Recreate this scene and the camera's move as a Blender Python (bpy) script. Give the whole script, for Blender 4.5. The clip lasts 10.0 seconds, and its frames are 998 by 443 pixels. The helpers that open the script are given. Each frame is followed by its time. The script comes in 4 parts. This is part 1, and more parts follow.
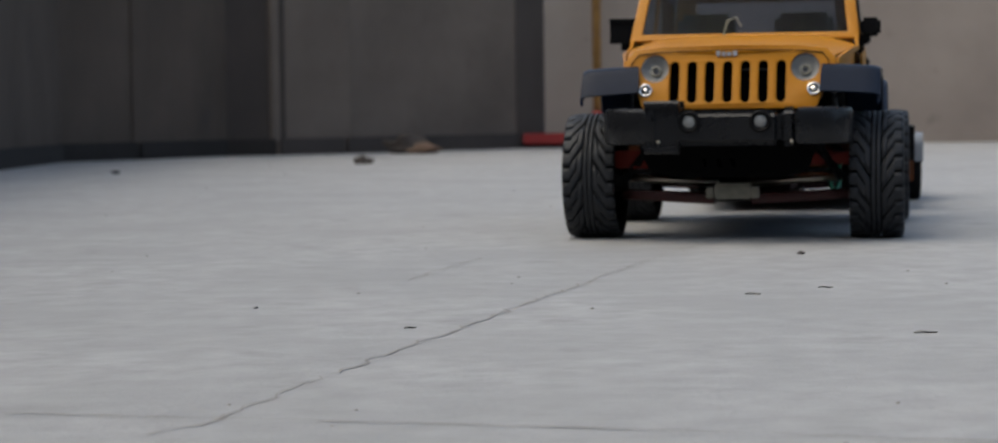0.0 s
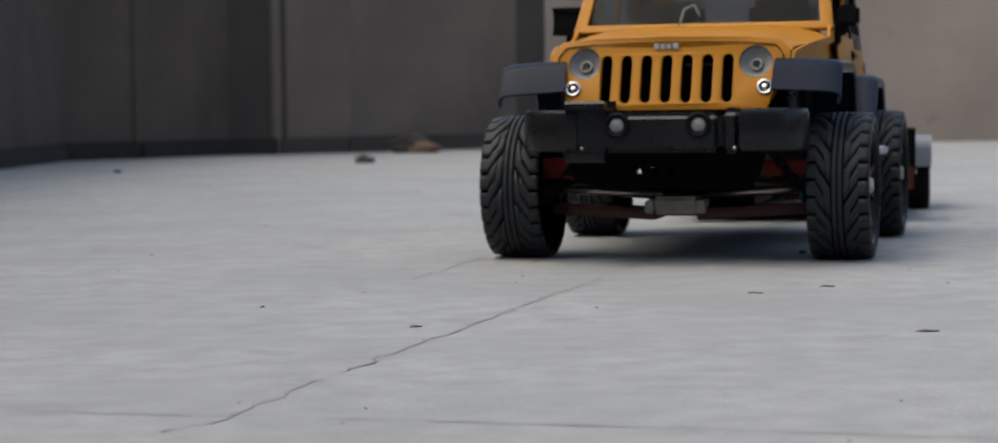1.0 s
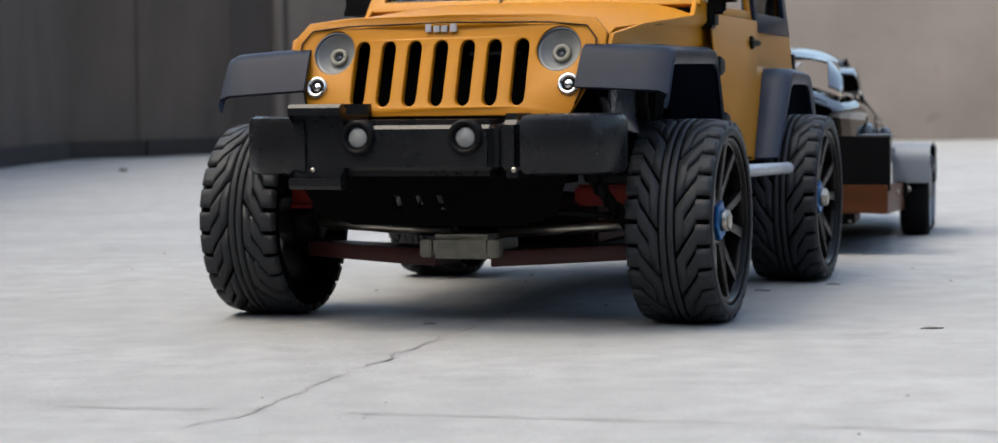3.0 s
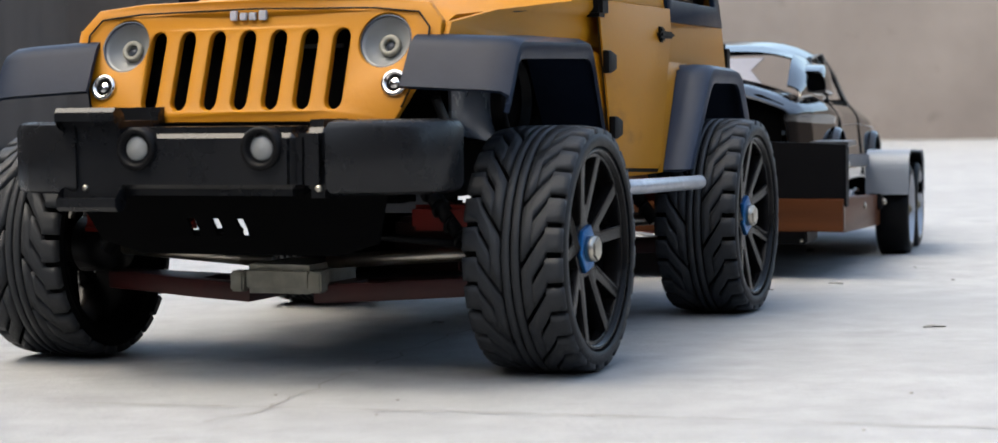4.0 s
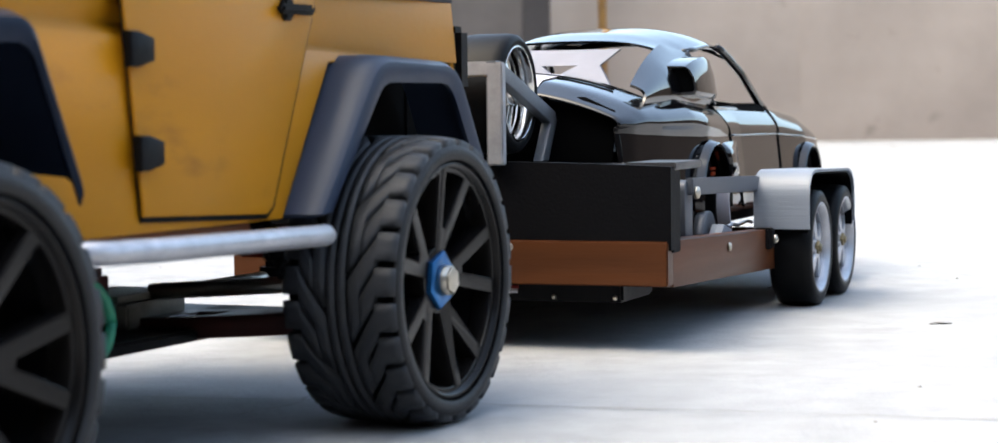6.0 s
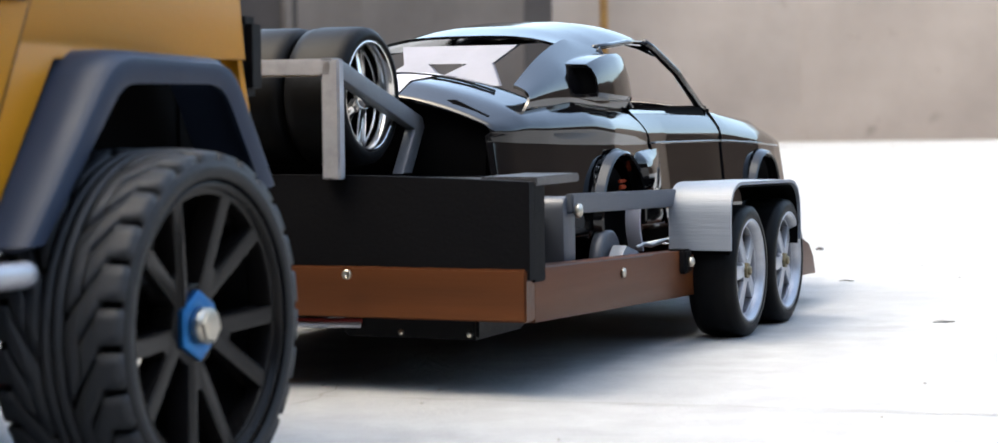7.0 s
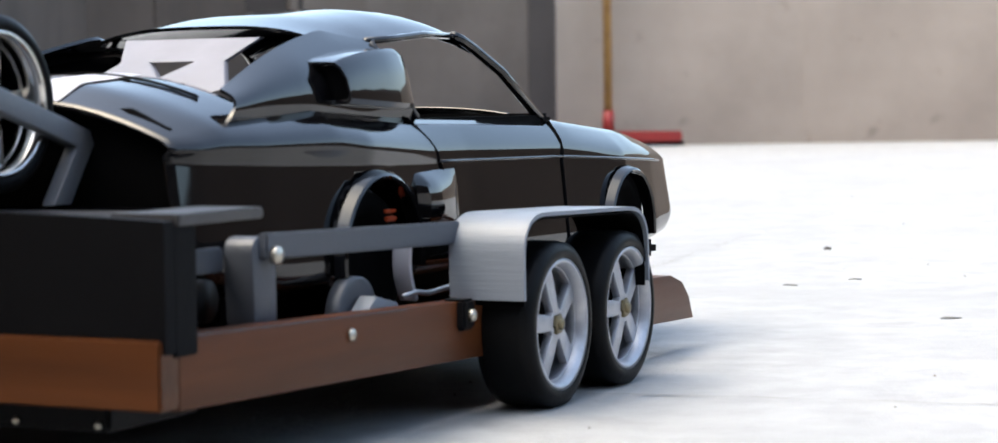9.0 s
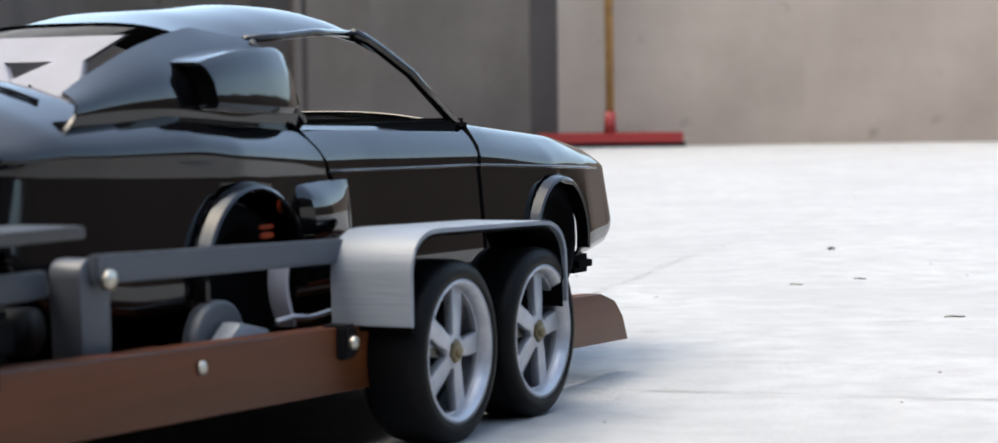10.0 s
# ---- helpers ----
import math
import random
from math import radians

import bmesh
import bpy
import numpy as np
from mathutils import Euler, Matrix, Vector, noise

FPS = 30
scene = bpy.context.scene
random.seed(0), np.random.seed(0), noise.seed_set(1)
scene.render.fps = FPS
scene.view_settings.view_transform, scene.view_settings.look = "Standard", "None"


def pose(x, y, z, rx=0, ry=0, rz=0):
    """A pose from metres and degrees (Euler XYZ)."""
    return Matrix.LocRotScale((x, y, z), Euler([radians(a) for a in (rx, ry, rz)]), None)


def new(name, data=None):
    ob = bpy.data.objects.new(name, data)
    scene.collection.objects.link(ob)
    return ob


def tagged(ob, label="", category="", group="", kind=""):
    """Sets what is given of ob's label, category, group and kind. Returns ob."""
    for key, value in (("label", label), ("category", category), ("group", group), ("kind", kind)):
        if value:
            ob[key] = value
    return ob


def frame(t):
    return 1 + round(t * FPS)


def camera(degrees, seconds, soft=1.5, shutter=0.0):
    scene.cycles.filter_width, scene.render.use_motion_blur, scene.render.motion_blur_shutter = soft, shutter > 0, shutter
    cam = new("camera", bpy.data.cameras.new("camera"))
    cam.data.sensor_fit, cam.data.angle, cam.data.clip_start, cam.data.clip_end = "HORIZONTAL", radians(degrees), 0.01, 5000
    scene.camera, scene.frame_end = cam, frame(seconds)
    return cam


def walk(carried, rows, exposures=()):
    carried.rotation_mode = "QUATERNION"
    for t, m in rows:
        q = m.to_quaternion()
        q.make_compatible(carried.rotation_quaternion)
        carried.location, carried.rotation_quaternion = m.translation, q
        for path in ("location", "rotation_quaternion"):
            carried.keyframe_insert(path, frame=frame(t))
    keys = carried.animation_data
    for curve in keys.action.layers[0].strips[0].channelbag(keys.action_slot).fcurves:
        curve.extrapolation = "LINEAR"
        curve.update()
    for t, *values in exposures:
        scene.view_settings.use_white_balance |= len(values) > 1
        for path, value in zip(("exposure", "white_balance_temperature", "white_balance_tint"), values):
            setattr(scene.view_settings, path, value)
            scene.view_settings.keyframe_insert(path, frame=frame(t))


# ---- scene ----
# A radio-controlled toy truck tows a trailer with a model car across a concrete yard.
# Vehicle space: x to the truck's left, y to its rear, z up; yaw 0 faces -y.
cam = camera(26.414, 10.0, soft=1.5)
cam.data.dof.use_dof, cam.data.dof.focus_distance, cam.data.dof.aperture_fstop = True, 1.12, 20.0
walk(cam, [
    (0, pose(-0.0000, -0.0000, 0.1208, 86.955, 0, -0.000) @ pose(0, 0, 0, 0, 0, -0.684)),
    (2.5, pose(-0.0082, -0.0257, 0.1233, 86.881, 0, -0.009) @ pose(0, 0, 0, 0, 0, -0.684)),
    (5, pose(-0.0196, -0.0619, 0.1258, 86.846, 0, -0.020) @ pose(0, 0, 0, 0, 0, -0.684)),
    (7.5, pose(-0.0343, -0.1086, 0.1283, 86.850, 0, -0.034) @ pose(0, 0, 0, 0, 0, -0.684)),
    (10, pose(-0.0522, -0.1657, 0.1308, 86.892, 0, -0.051) @ pose(0, 0, 0, 0, 0, -0.684))],
     exposures=[(0.0, 0.78, 7000, 4), (2.0, 1.18, 7000, 4), (3.5, 1.72, 7000, 4), (4.5, 2.0, 7000, 4), (5.5, 2.28, 7000, 4), (7.5, 2.38, 7000, 4), (9.0, 2.22, 7000, 4), (10.0, 2.05, 7000, 4)])

# truck: seconds, x, y of the front axle, yaw
TRUCK = [
    (0, 0.2174, 1.9523, -11.29),
    (0.5, 0.1810, 1.8170, -13.40),
    (1, 0.1431, 1.6870, -14.80),
    (1.5, 0.1008, 1.5560, -16.00),
    (2, 0.0595, 1.4300, -16.95),
    (3.5, -0.0655, 1.1030, -19.85),
    (4, -0.1098, 0.9895, -20.64),
    (4.5, -0.1575, 0.8761, -21.45),
    (5, -0.2055, 0.7639, -22.06),
    (5.5, -0.2523, 0.6581, -22.98),
    (6, -0.3019, 0.5512, -23.69),
    (7.5, -0.4154, 0.3022, -22.90),
    (8, -0.4496, 0.2379, -23.04),
    (8.5, -0.4897, 0.1663, -23.34),
    (9, -0.5228, 0.1040, -23.64),
    (9.5, -0.5513, 0.0516, -23.94),
    (10, -0.5815, 0.0004, -24.24)]
# trailer: seconds, x, y of its first axle, yaw
TRAILER = [
    (0, 0.3858, 2.6839, -8.11),
    (0.5, 0.3667, 2.5606, -9.08),
    (1, 0.3461, 2.4377, -10.05),
    (1.5, 0.3239, 2.3153, -11.05),
    (2, 0.2992, 2.1952, -12.00),
    (3.5, 0.2156, 1.8320, -15.00),
    (4, 0.1815, 1.7158, -16.20),
    (4.5, 0.1483, 1.6104, -17.28),
    (5, 0.1126, 1.5038, -18.09),
    (5.5, 0.0760, 1.3915, -19.00),
    (6, 0.0378, 1.2800, -20.38),
    (7.5, -0.0602, 1.0283, -23.70),
    (8, -0.0905, 0.9544, -24.20),
    (8.5, -0.1238, 0.8825, -24.58),
    (9, -0.1510, 0.8184, -24.95),
    (9.5, -0.1745, 0.7646, -25.32),
    (10, -0.1999, 0.7111, -25.60)]

# ---- light: a shaded yard under a bright sky ----
world = bpy.data.worlds.new("sky")
scene.world = world
world.use_nodes = True
wn = world.node_tree
sky = wn.nodes.new("ShaderNodeTexSky")
sky.sky_type, sky.sun_disc = "NISHITA", False
sky.sun_elevation, sky.sun_rotation = radians(64), radians(255)
sky.air_density, sky.dust_density = 1.0, 4.0
wn.links.new(sky.outputs[0], wn.nodes["Background"].inputs[0])
wn.nodes["Background"].inputs[1].default_value = 0.15
sun = new("sun", bpy.data.lights.new("sun", "SUN"))
sun.data.energy, sun.data.angle, sun.data.color = 0.4, radians(70), (1.0, 0.98, 0.95)
sun.matrix_world = pose(0, 0, 5, 90 - 64, 0, 180 - 255)


# ---- materials ----
def mat(name, col, rough=0.5, metal=0.0, col2=None, scale=60.0, mix=0.5, bump=0.0, bscale=None, coat=0.0, stretch=(1, 1, 1), spots=None, spec=0.5):
    """Base colour varied by noise at two scales, with a fine bump."""
    m = bpy.data.materials.new(name)
    m.use_nodes = True
    nt = m.node_tree
    b = nt.nodes["Principled BSDF"]
    b.inputs["Metallic"].default_value = metal
    b.inputs["Coat Weight"].default_value = coat
    b.inputs["Specular IOR Level"].default_value = spec
    b.inputs["Coat Roughness"].default_value = 0.05
    tc = nt.nodes.new("ShaderNodeTexCoord")
    mp = nt.nodes.new("ShaderNodeMapping")
    mp.inputs["Scale"].default_value = stretch
    nt.links.new(tc.outputs["Object"], mp.inputs[0])

    def tex(s, detail=6):
        n = nt.nodes.new("ShaderNodeTexNoise")
        n.inputs["Scale"].default_value, n.inputs["Detail"].default_value, n.inputs["Roughness"].default_value = s, detail, 0.6
        nt.links.new(mp.outputs[0], n.inputs["Vector"])
        return n.outputs["Fac"]

    def ramp(fac, lo, hi):
        r = nt.nodes.new("ShaderNodeMapRange")
        r.inputs[1].default_value, r.inputs[2].default_value = lo, hi
        nt.links.new(fac, r.inputs[0])
        return r.outputs[0]

    def blend(fac, a, c):
        x = nt.nodes.new("ShaderNodeMix")
        x.data_type = "RGBA"
        nt.links.new(fac, x.inputs[0])
        for v, i in ((a, 6), (c, 7)):
            if isinstance(v, tuple):
                x.inputs[i].default_value = (*v, 1)
            else:
                nt.links.new(v, x.inputs[i])
        return x.outputs[2]
    col2 = col2 or tuple(c * 0.75 for c in col)
    out = blend(ramp(tex(scale), 0.35, 0.7), col, tuple(a + (c - a) * mix for a, c in zip(col, col2)))
    out = blend(ramp(tex(scale * 0.13, 3), 0.4, 0.75), out, tuple(a + (c - a) * mix for a, c in zip(col, col2)))
    if spots:
        scol, sscale, lo, hi = spots
        out = blend(ramp(tex(sscale, 8), lo, hi), out, scol)
    nt.links.new(out, b.inputs["Base Color"])
    rr = nt.nodes.new("ShaderNodeMapRange")
    rr.inputs[3].default_value, rr.inputs[4].default_value = max(rough - 0.08, 0.02), min(rough + 0.12, 1)
    if rough < 0.1:
        rr.inputs[3].default_value, rr.inputs[4].default_value = rough, rough + 0.03
    nt.links.new(tex(scale * 0.6), rr.inputs[0])
    nt.links.new(rr.outputs[0], b.inputs["Roughness"])
    if bump:
        bp = nt.nodes.new("ShaderNodeBump")
        bp.inputs["Strength"].default_value, bp.inputs["Distance"].default_value = bump, 0.001
        nt.links.new(tex(bscale or scale * 2), bp.inputs["Height"])
        nt.links.new(bp.outputs[0], b.inputs["Normal"])
    return m


CONCRETE = mat("concrete", (0.2852, 0.2883, 0.2902), 0.7, 0, (0.1922, 0.1953, 0.1972), 34, 0.8, 0.9, 220, spots=((0.1488, 0.1488, 0.1488), 13, 0.60, 0.80))
DIRT = mat("crack_dirt", (0.1708, 0.1644, 0.1613), 0.95, 0, (0.2277, 0.2214, 0.215), 120, 0.9, 0.5)
GRIT = mat("grit_dark", (0.2013, 0.1925, 0.1837), 0.95, 0, (0.2275, 0.2188, 0.21), 120, 0.9, 0.5)
# Wall plaster, stained; the left bays' shade is put into a darker base colour.
PLASTER_SHADE = mat("plaster", (0.1052, 0.07858, 0.06109), 0.9, 0, (0.04065, 0.02988, 0.0224), 3.2, 0.9, 0.6, 60, stretch=(1, 1, 0.45), spots=((0.05381, 0.04206, 0.03563), 6, 0.60, 0.8))
PLASTER_LIT = mat("plaster_pale", (0.3151, 0.2574, 0.2147), 0.9, 0, (0.2271, 0.1825, 0.1513), 3.0, 0.9, 0.6, 60, spots=((0.1464, 0.1145, 0.09272), 8, 0.62, 0.8))
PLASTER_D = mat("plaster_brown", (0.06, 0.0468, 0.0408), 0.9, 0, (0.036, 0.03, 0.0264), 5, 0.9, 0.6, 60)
# For the unseen right and rear walls, kept dark for the car's reflections.
UNSEEN_HOUSE = mat("house_brick_red", (0.045, 0.0315, 0.0261), 0.85, 0, (0.027, 0.01935, 0.0162), 8, 0.9, 0.5)
# Foot strip of the left bays, with the base shading put into its colour.
PLASTER_FOOT_SHADE = mat("plaster_foot", (0.02475, 0.0209, 0.0187), 0.95, 0, (0.0154, 0.01265, 0.011), 6, 0.9, 0.8, 60)
PLASTER_HALF_SHADE = mat("plaster_grey", (0.153, 0.1211, 0.09881), 0.9, 0, (0.08967, 0.07033, 0.05662), 3.0, 0.9, 0.6, 60, spots=((0.08967, 0.06934, 0.05662), 7, 0.60, 0.8))
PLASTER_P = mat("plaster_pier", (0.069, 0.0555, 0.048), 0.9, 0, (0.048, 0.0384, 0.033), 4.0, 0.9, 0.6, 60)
YELLOW = mat("yellow_paint", (0.3993, 0.1641, 0.004437), 0.42, 0, (0.3217, 0.1253, 0.004437), 9, 0.8, 0.1, 400, stretch=(1, 0.4, 1), spots=((0.1886, 0.0721, 0.008874), 30, 0.64, 0.82), spec=0.22)
# Satin black with chips; its blue carries some of the sky's reflection.
GUN = mat("satin_black_flare", (0.00765, 0.01235, 0.0242), 0.3, 0, (0.0119, 0.01805, 0.033), 60, 0.8, 0.1, spots=((0.187, 0.1805, 0.143), 55, 0.71, 0.75), spec=0.07)
# Rear flare plastic, blued further for the sky reflected in it.
FLARE_SKY = mat("slate_plastic", (0.016, 0.024, 0.044), 0.36, 0, (0.022, 0.031, 0.052), 50, 0.8, 0.1, spec=0.16)
BLACK = mat("black_plastic", (0.0028, 0.00294, 0.0035), 0.45, 0, (0.0056, 0.0056, 0.0063), 90, 0.8, 0.2, spec=0.1)
BUMPER = mat("semi_gloss_black", (0.005, 0.0055, 0.007), 0.26, 0, (0.010, 0.0105, 0.012), 70, 0.8, 0.15, spots=((0.07, 0.06, 0.04), 80, 0.76, 0.8), spec=0.32)
MATTBLACK = mat("matt_black_board", (0.0021, 0.0021, 0.0028), 0.55, 0, (0.0042, 0.0042, 0.0049), 40, 0.8, 0.2, 500, spec=0.05)
# Tread rubber is lightened and blued to carry the sky's sheen.
RUBBER_SHEEN = mat("tyre_rubber", (0.01722, 0.01927, 0.02296), 0.5, 0, (0.02542, 0.02706, 0.03034), 70, 0.8, 0.3, 600, spec=0.22)
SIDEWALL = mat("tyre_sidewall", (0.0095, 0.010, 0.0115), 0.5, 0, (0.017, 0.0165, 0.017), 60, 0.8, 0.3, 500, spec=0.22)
# Same rubber near-black: the shade between the lugs is put into the colour.
GROOVE_SHADE = mat("tyre_groove", (0.002, 0.002, 0.0024), 0.9, 0, (0.004, 0.004, 0.004), 70, 0.8, 0.3, spec=0.05)
SLICK = mat("slick_rubber", (0.0028, 0.0028, 0.00336), 0.42, 0, (0.0056, 0.0056, 0.0056), 80, 0.8, 0.2, spec=0.08)
RIMBLACK = mat("black_rim", (0.004, 0.004, 0.0048), 0.22, 0, (0.009, 0.0075, 0.006), 30, 0.7, 0.15, spots=((0.04, 0.027, 0.016), 40, 0.72, 0.9), spec=0.13)
BLUE = mat("anodised_blue", (0.012, 0.11, 0.32), 0.3, 0.8, (0.02, 0.17, 0.42), 120, 0.6, 0.1)
STEEL = mat("zinc_steel", (0.52, 0.49, 0.42), 0.32, 0.95, (0.35, 0.32, 0.27), 150, 0.8, 0.1)
SILVER = mat("satin_aluminium", (0.46, 0.47, 0.50), 0.34, 0.6, (0.28, 0.29, 0.32), 130, 0.8, 0.2, 500)
BRASS = mat("dull_brass", (0.20, 0.16, 0.09), 0.4, 0.8, (0.12, 0.10, 0.06), 150, 0.8, 0.1)
CHROME = mat("chrome", (0.75, 0.72, 0.68), 0.12, 1.0, (0.6, 0.57, 0.53), 80, 0.5)
PRINTGREY = mat("grey_print", (0.1524, 0.171, 0.2016), 0.42, 0, (0.1259, 0.1436, 0.1692), 12, 0.7, 0.25, 700, stretch=(0.05, 0.05, 1))
DARKGREY = mat("dark_grey_print", (0.0435, 0.051, 0.066), 0.42, 0, (0.03225, 0.0375, 0.0495), 20, 0.7, 0.2, 500)
WINGGREY = mat("dusty_wing_plastic", (0.035, 0.044, 0.062), 0.25, 0, (0.07, 0.078, 0.092), 30, 0.8, 0.15)
# Black board's upward faces, lightened so the sky sheen is in the colour.
BOARD_SHEEN = mat("worn_board_edge", (0.02, 0.02, 0.022), 0.34, 0, (0.035, 0.035, 0.038), 60, 0.8, 0.2, 400, spec=0.45)
RACKGREY = mat("rack_grey_print", (0.105, 0.11, 0.12), 0.4, 0, (0.085, 0.09, 0.1), 20, 0.7, 0.2, 500)
WOOD = mat("brown_wood", (0.1178, 0.03392, 0.00816), 0.4, 0, (0.04608, 0.01357, 0.00408), 70, 0.9, 0.25, 300, stretch=(1, 0.06, 1), spec=0.25)
WOODR = mat("brown_wood_across", (0.1075, 0.034, 0.00867), 0.4, 0, (0.04208, 0.0136, 0.004335), 70, 0.9, 0.25, 300, stretch=(0.06, 1, 1), spec=0.25)
CARBLACK = mat("gloss_black_lacquer", (0.0021, 0.0021, 0.00245), 0.05, 0, (0.0035, 0.0035, 0.0042), 30, 0.5, 0.0, spec=0.5)
# Near-black for black parts and for shade painted into recesses and undersides.
SHADE_BLACK = mat("inner_black", (0.0025, 0.0025, 0.00275), 0.7, spec=0.02)
WHITE = mat("white_plastic", (0.4, 0.4, 0.44), 0.5, 0, (0.336, 0.336, 0.368), 80, 0.6)
MIDRED = mat("red_arm", (0.132, 0.0084, 0.0048), 0.5, 0, (0.078, 0.006, 0.0036), 60, 0.6, spec=0.2)
RED = mat("red_plastic", (0.252, 0.012, 0.009), 0.45, 0, (0.18, 0.009, 0.0072), 60, 0.6)
DARKRED = mat("red_alloy", (0.0495, 0.0036, 0.0027), 0.45, 0.2, (0.0225, 0.00225, 0.0018), 60, 0.9)
ORANGE = mat("orange_part", (0.45, 0.06, 0.015), 0.45)
GEAR = mat("grey_gearbox", (0.30, 0.29, 0.24), 0.55, 0.0, (0.16, 0.155, 0.13), 90, 0.9, 0.3)
LENS = mat("grey_lens", (0.231, 0.2365, 0.2365), 0.35, 0.0, (0.1815, 0.1843, 0.1815), 70, 0.8)
GLASS = bpy.data.materials.new("smoked_screen")
GLASS.use_nodes = True
gb = GLASS.node_tree.nodes["Principled BSDF"]
gb.inputs["Transmission Weight"].default_value, gb.inputs["Roughness"].default_value, gb.inputs["IOR"].default_value = 1.0, 0.04, 1.12
gb.inputs["Base Color"].default_value = (0.16, 0.2, 0.28, 1)
RUST = mat("rusty_pole", (0.36, 0.19, 0.05), 0.6, 0.1, (0.2, 0.1, 0.03), 20, 0.9)
BRICK = mat("broken_brick", (0.15, 0.1, 0.065), 0.9, 0, (0.08, 0.045, 0.03), 25, 0.9, 0.8, 60)
SOOT = mat("dark_rag", (0.022, 0.018, 0.016), 0.95, 0, (0.05, 0.04, 0.035), 25, 0.9, 0.8, 60)
# White print, greyed and blued to hold the shading inside the rear window.
WHITE_SHADE = mat("pale_grey_print", (0.1492, 0.1492, 0.1741), 0.5, 0, (0.1202, 0.1202, 0.1409), 60, 0.6, 0.1)
WIRE = mat("black_cable", (0.01, 0.01, 0.011), 0.4)
GREEN = mat("green_cable", (0.01, 0.22, 0.12), 0.45)


# ---- mesh helpers ----
def part(name, bm, material, parent=None, label="", smooth=True):
    """Links a bmesh as one mesh object under a thing or a part."""
    me = bpy.data.meshes.new(name)
    if smooth:
        for f in bm.faces:
            f.smooth = True
        for e in bm.edges:
            if len(e.link_faces) == 2 and e.calc_face_angle(0) > radians(32):
                e.smooth = False
    bmesh.ops.recalc_face_normals(bm, faces=bm.faces)
    bm.to_mesh(me)
    bm.free()
    me.materials.append(material)
    ob = new(name, me)
    if parent:
        ob.parent = parent
    if label:
        ob["label"] = label
    return ob


def share(name, ob, parent, m=None):
    """Another object on ob's mesh."""
    o = new(name, ob.data)
    o.parent = parent
    if m:
        o.matrix_basis = m
    if "label" in ob:
        o["label"] = ob["label"]
    return o


def box(x0, x1, y0, y1, z0, z1, bevel=0.0008, bm=None, m=None, segs=2):
    bm = bm or bmesh.new()
    vs = bmesh.ops.create_cube(bm, size=1)["verts"]
    for v in vs:
        v.co = Vector(((x0 + x1) / 2 + v.co.x * (x1 - x0), (y0 + y1) / 2 + v.co.y * (y1 - y0), (z0 + z1) / 2 + v.co.z * (z1 - z0)))
    if m:
        bmesh.ops.transform(bm, matrix=m, verts=vs)
    if bevel:
        bmesh.ops.bevel(bm, geom=list({e for v in vs for e in v.link_edges}), offset=bevel, segments=segs, affect="EDGES")
    return bm


def rod(pts, r, n=12, bm=None):
    """A round bar through the points."""
    bm = bm or bmesh.new()
    pts = [Vector(p) for p in pts]
    rings = []
    for i, p in enumerate(pts):
        d = (pts[min(i + 1, len(pts) - 1)] - pts[max(i - 1, 0)]).normalized()
        q = d.to_track_quat("Z", "Y").to_matrix()
        rings.append([bm.verts.new(p + q @ Vector((r * math.cos(k * math.tau / n), r * math.sin(k * math.tau / n), 0))) for k in range(n)])
    for a, b in zip(rings, rings[1:]):
        for k in range(n):
            bm.faces.new((a[k], a[(k + 1) % n], b[(k + 1) % n], b[k]))
    bm.faces.new(rings[0][::-1]), bm.faces.new(rings[-1])
    return bm


def lathe(profile, n=48, bm=None, closed=False):
    """Turns (x, radius) points about the x axis."""
    bm = bm or bmesh.new()
    rings = []
    for x, r in profile:
        rings.append([bm.verts.new((x, r * math.cos(k * math.tau / n), r * math.sin(k * math.tau / n))) for k in range(n)])
    pairs = list(zip(rings, rings[1:])) + ([(rings[-1], rings[0])] if closed else [])
    for a, b in pairs:
        for k in range(n):
            bm.faces.new((a[k], a[(k + 1) % n], b[(k + 1) % n], b[k]))
    if not closed:
        for r in (rings[0], rings[-1]):
            if (r[0].co - r[n // 2].co).length > 1e-4:
                bm.faces.new(r)
    return bm


def circle(u, v, r, n=28, a0=0.0, ry=None):
    return [(u + r * math.cos(a0 + k * math.tau / n), v + (ry or r) * math.sin(a0 + k * math.tau / n)) for k in range(n)]


def slot(u, v0, v1, w, n=7):
    """An upright slot with round ends."""
    r = w / 2
    up = [(u + r * math.cos(a), v1 - r + r * math.sin(a)) for a in np.linspace(0, math.pi, n)]
    lo = [(u + r * math.cos(a), v0 + r + r * math.sin(a)) for a in np.linspace(math.pi, math.tau, n)]
    return up + lo


def plate(outline, holes, thick, to, bevel=0.0004):
    """A flat plate with holes; to(u, v, w) lays its points into the thing's space."""
    cu = bpy.data.curves.new("plate", "CURVE")
    cu.dimensions, cu.fill_mode, cu.extrude, cu.bevel_depth, cu.bevel_resolution = "2D", "BOTH", thick / 2 - bevel, bevel, 1
    for pts in (outline, *holes):
        sp = cu.splines.new("POLY")
        sp.points.add(len(pts) - 1)
        for q, (u, v) in zip(sp.points, pts):
            q.co = (u * 100, v * 100, 0, 1)
        sp.use_cyclic_u = True
    cu.extrude, cu.bevel_depth = cu.extrude * 100, cu.bevel_depth * 100
    ob = new("plate", cu)
    me = bpy.data.meshes.new_from_object(ob.evaluated_get(bpy.context.evaluated_depsgraph_get()))
    bpy.data.objects.remove(ob)
    bm = bmesh.new()
    bm.from_mesh(me)
    bmesh.ops.remove_doubles(bm, verts=bm.verts, dist=0.002)
    for v in bm.verts:
        v.co = Vector(to(v.co.x / 100, v.co.y / 100, v.co.z / 100))
    return bm


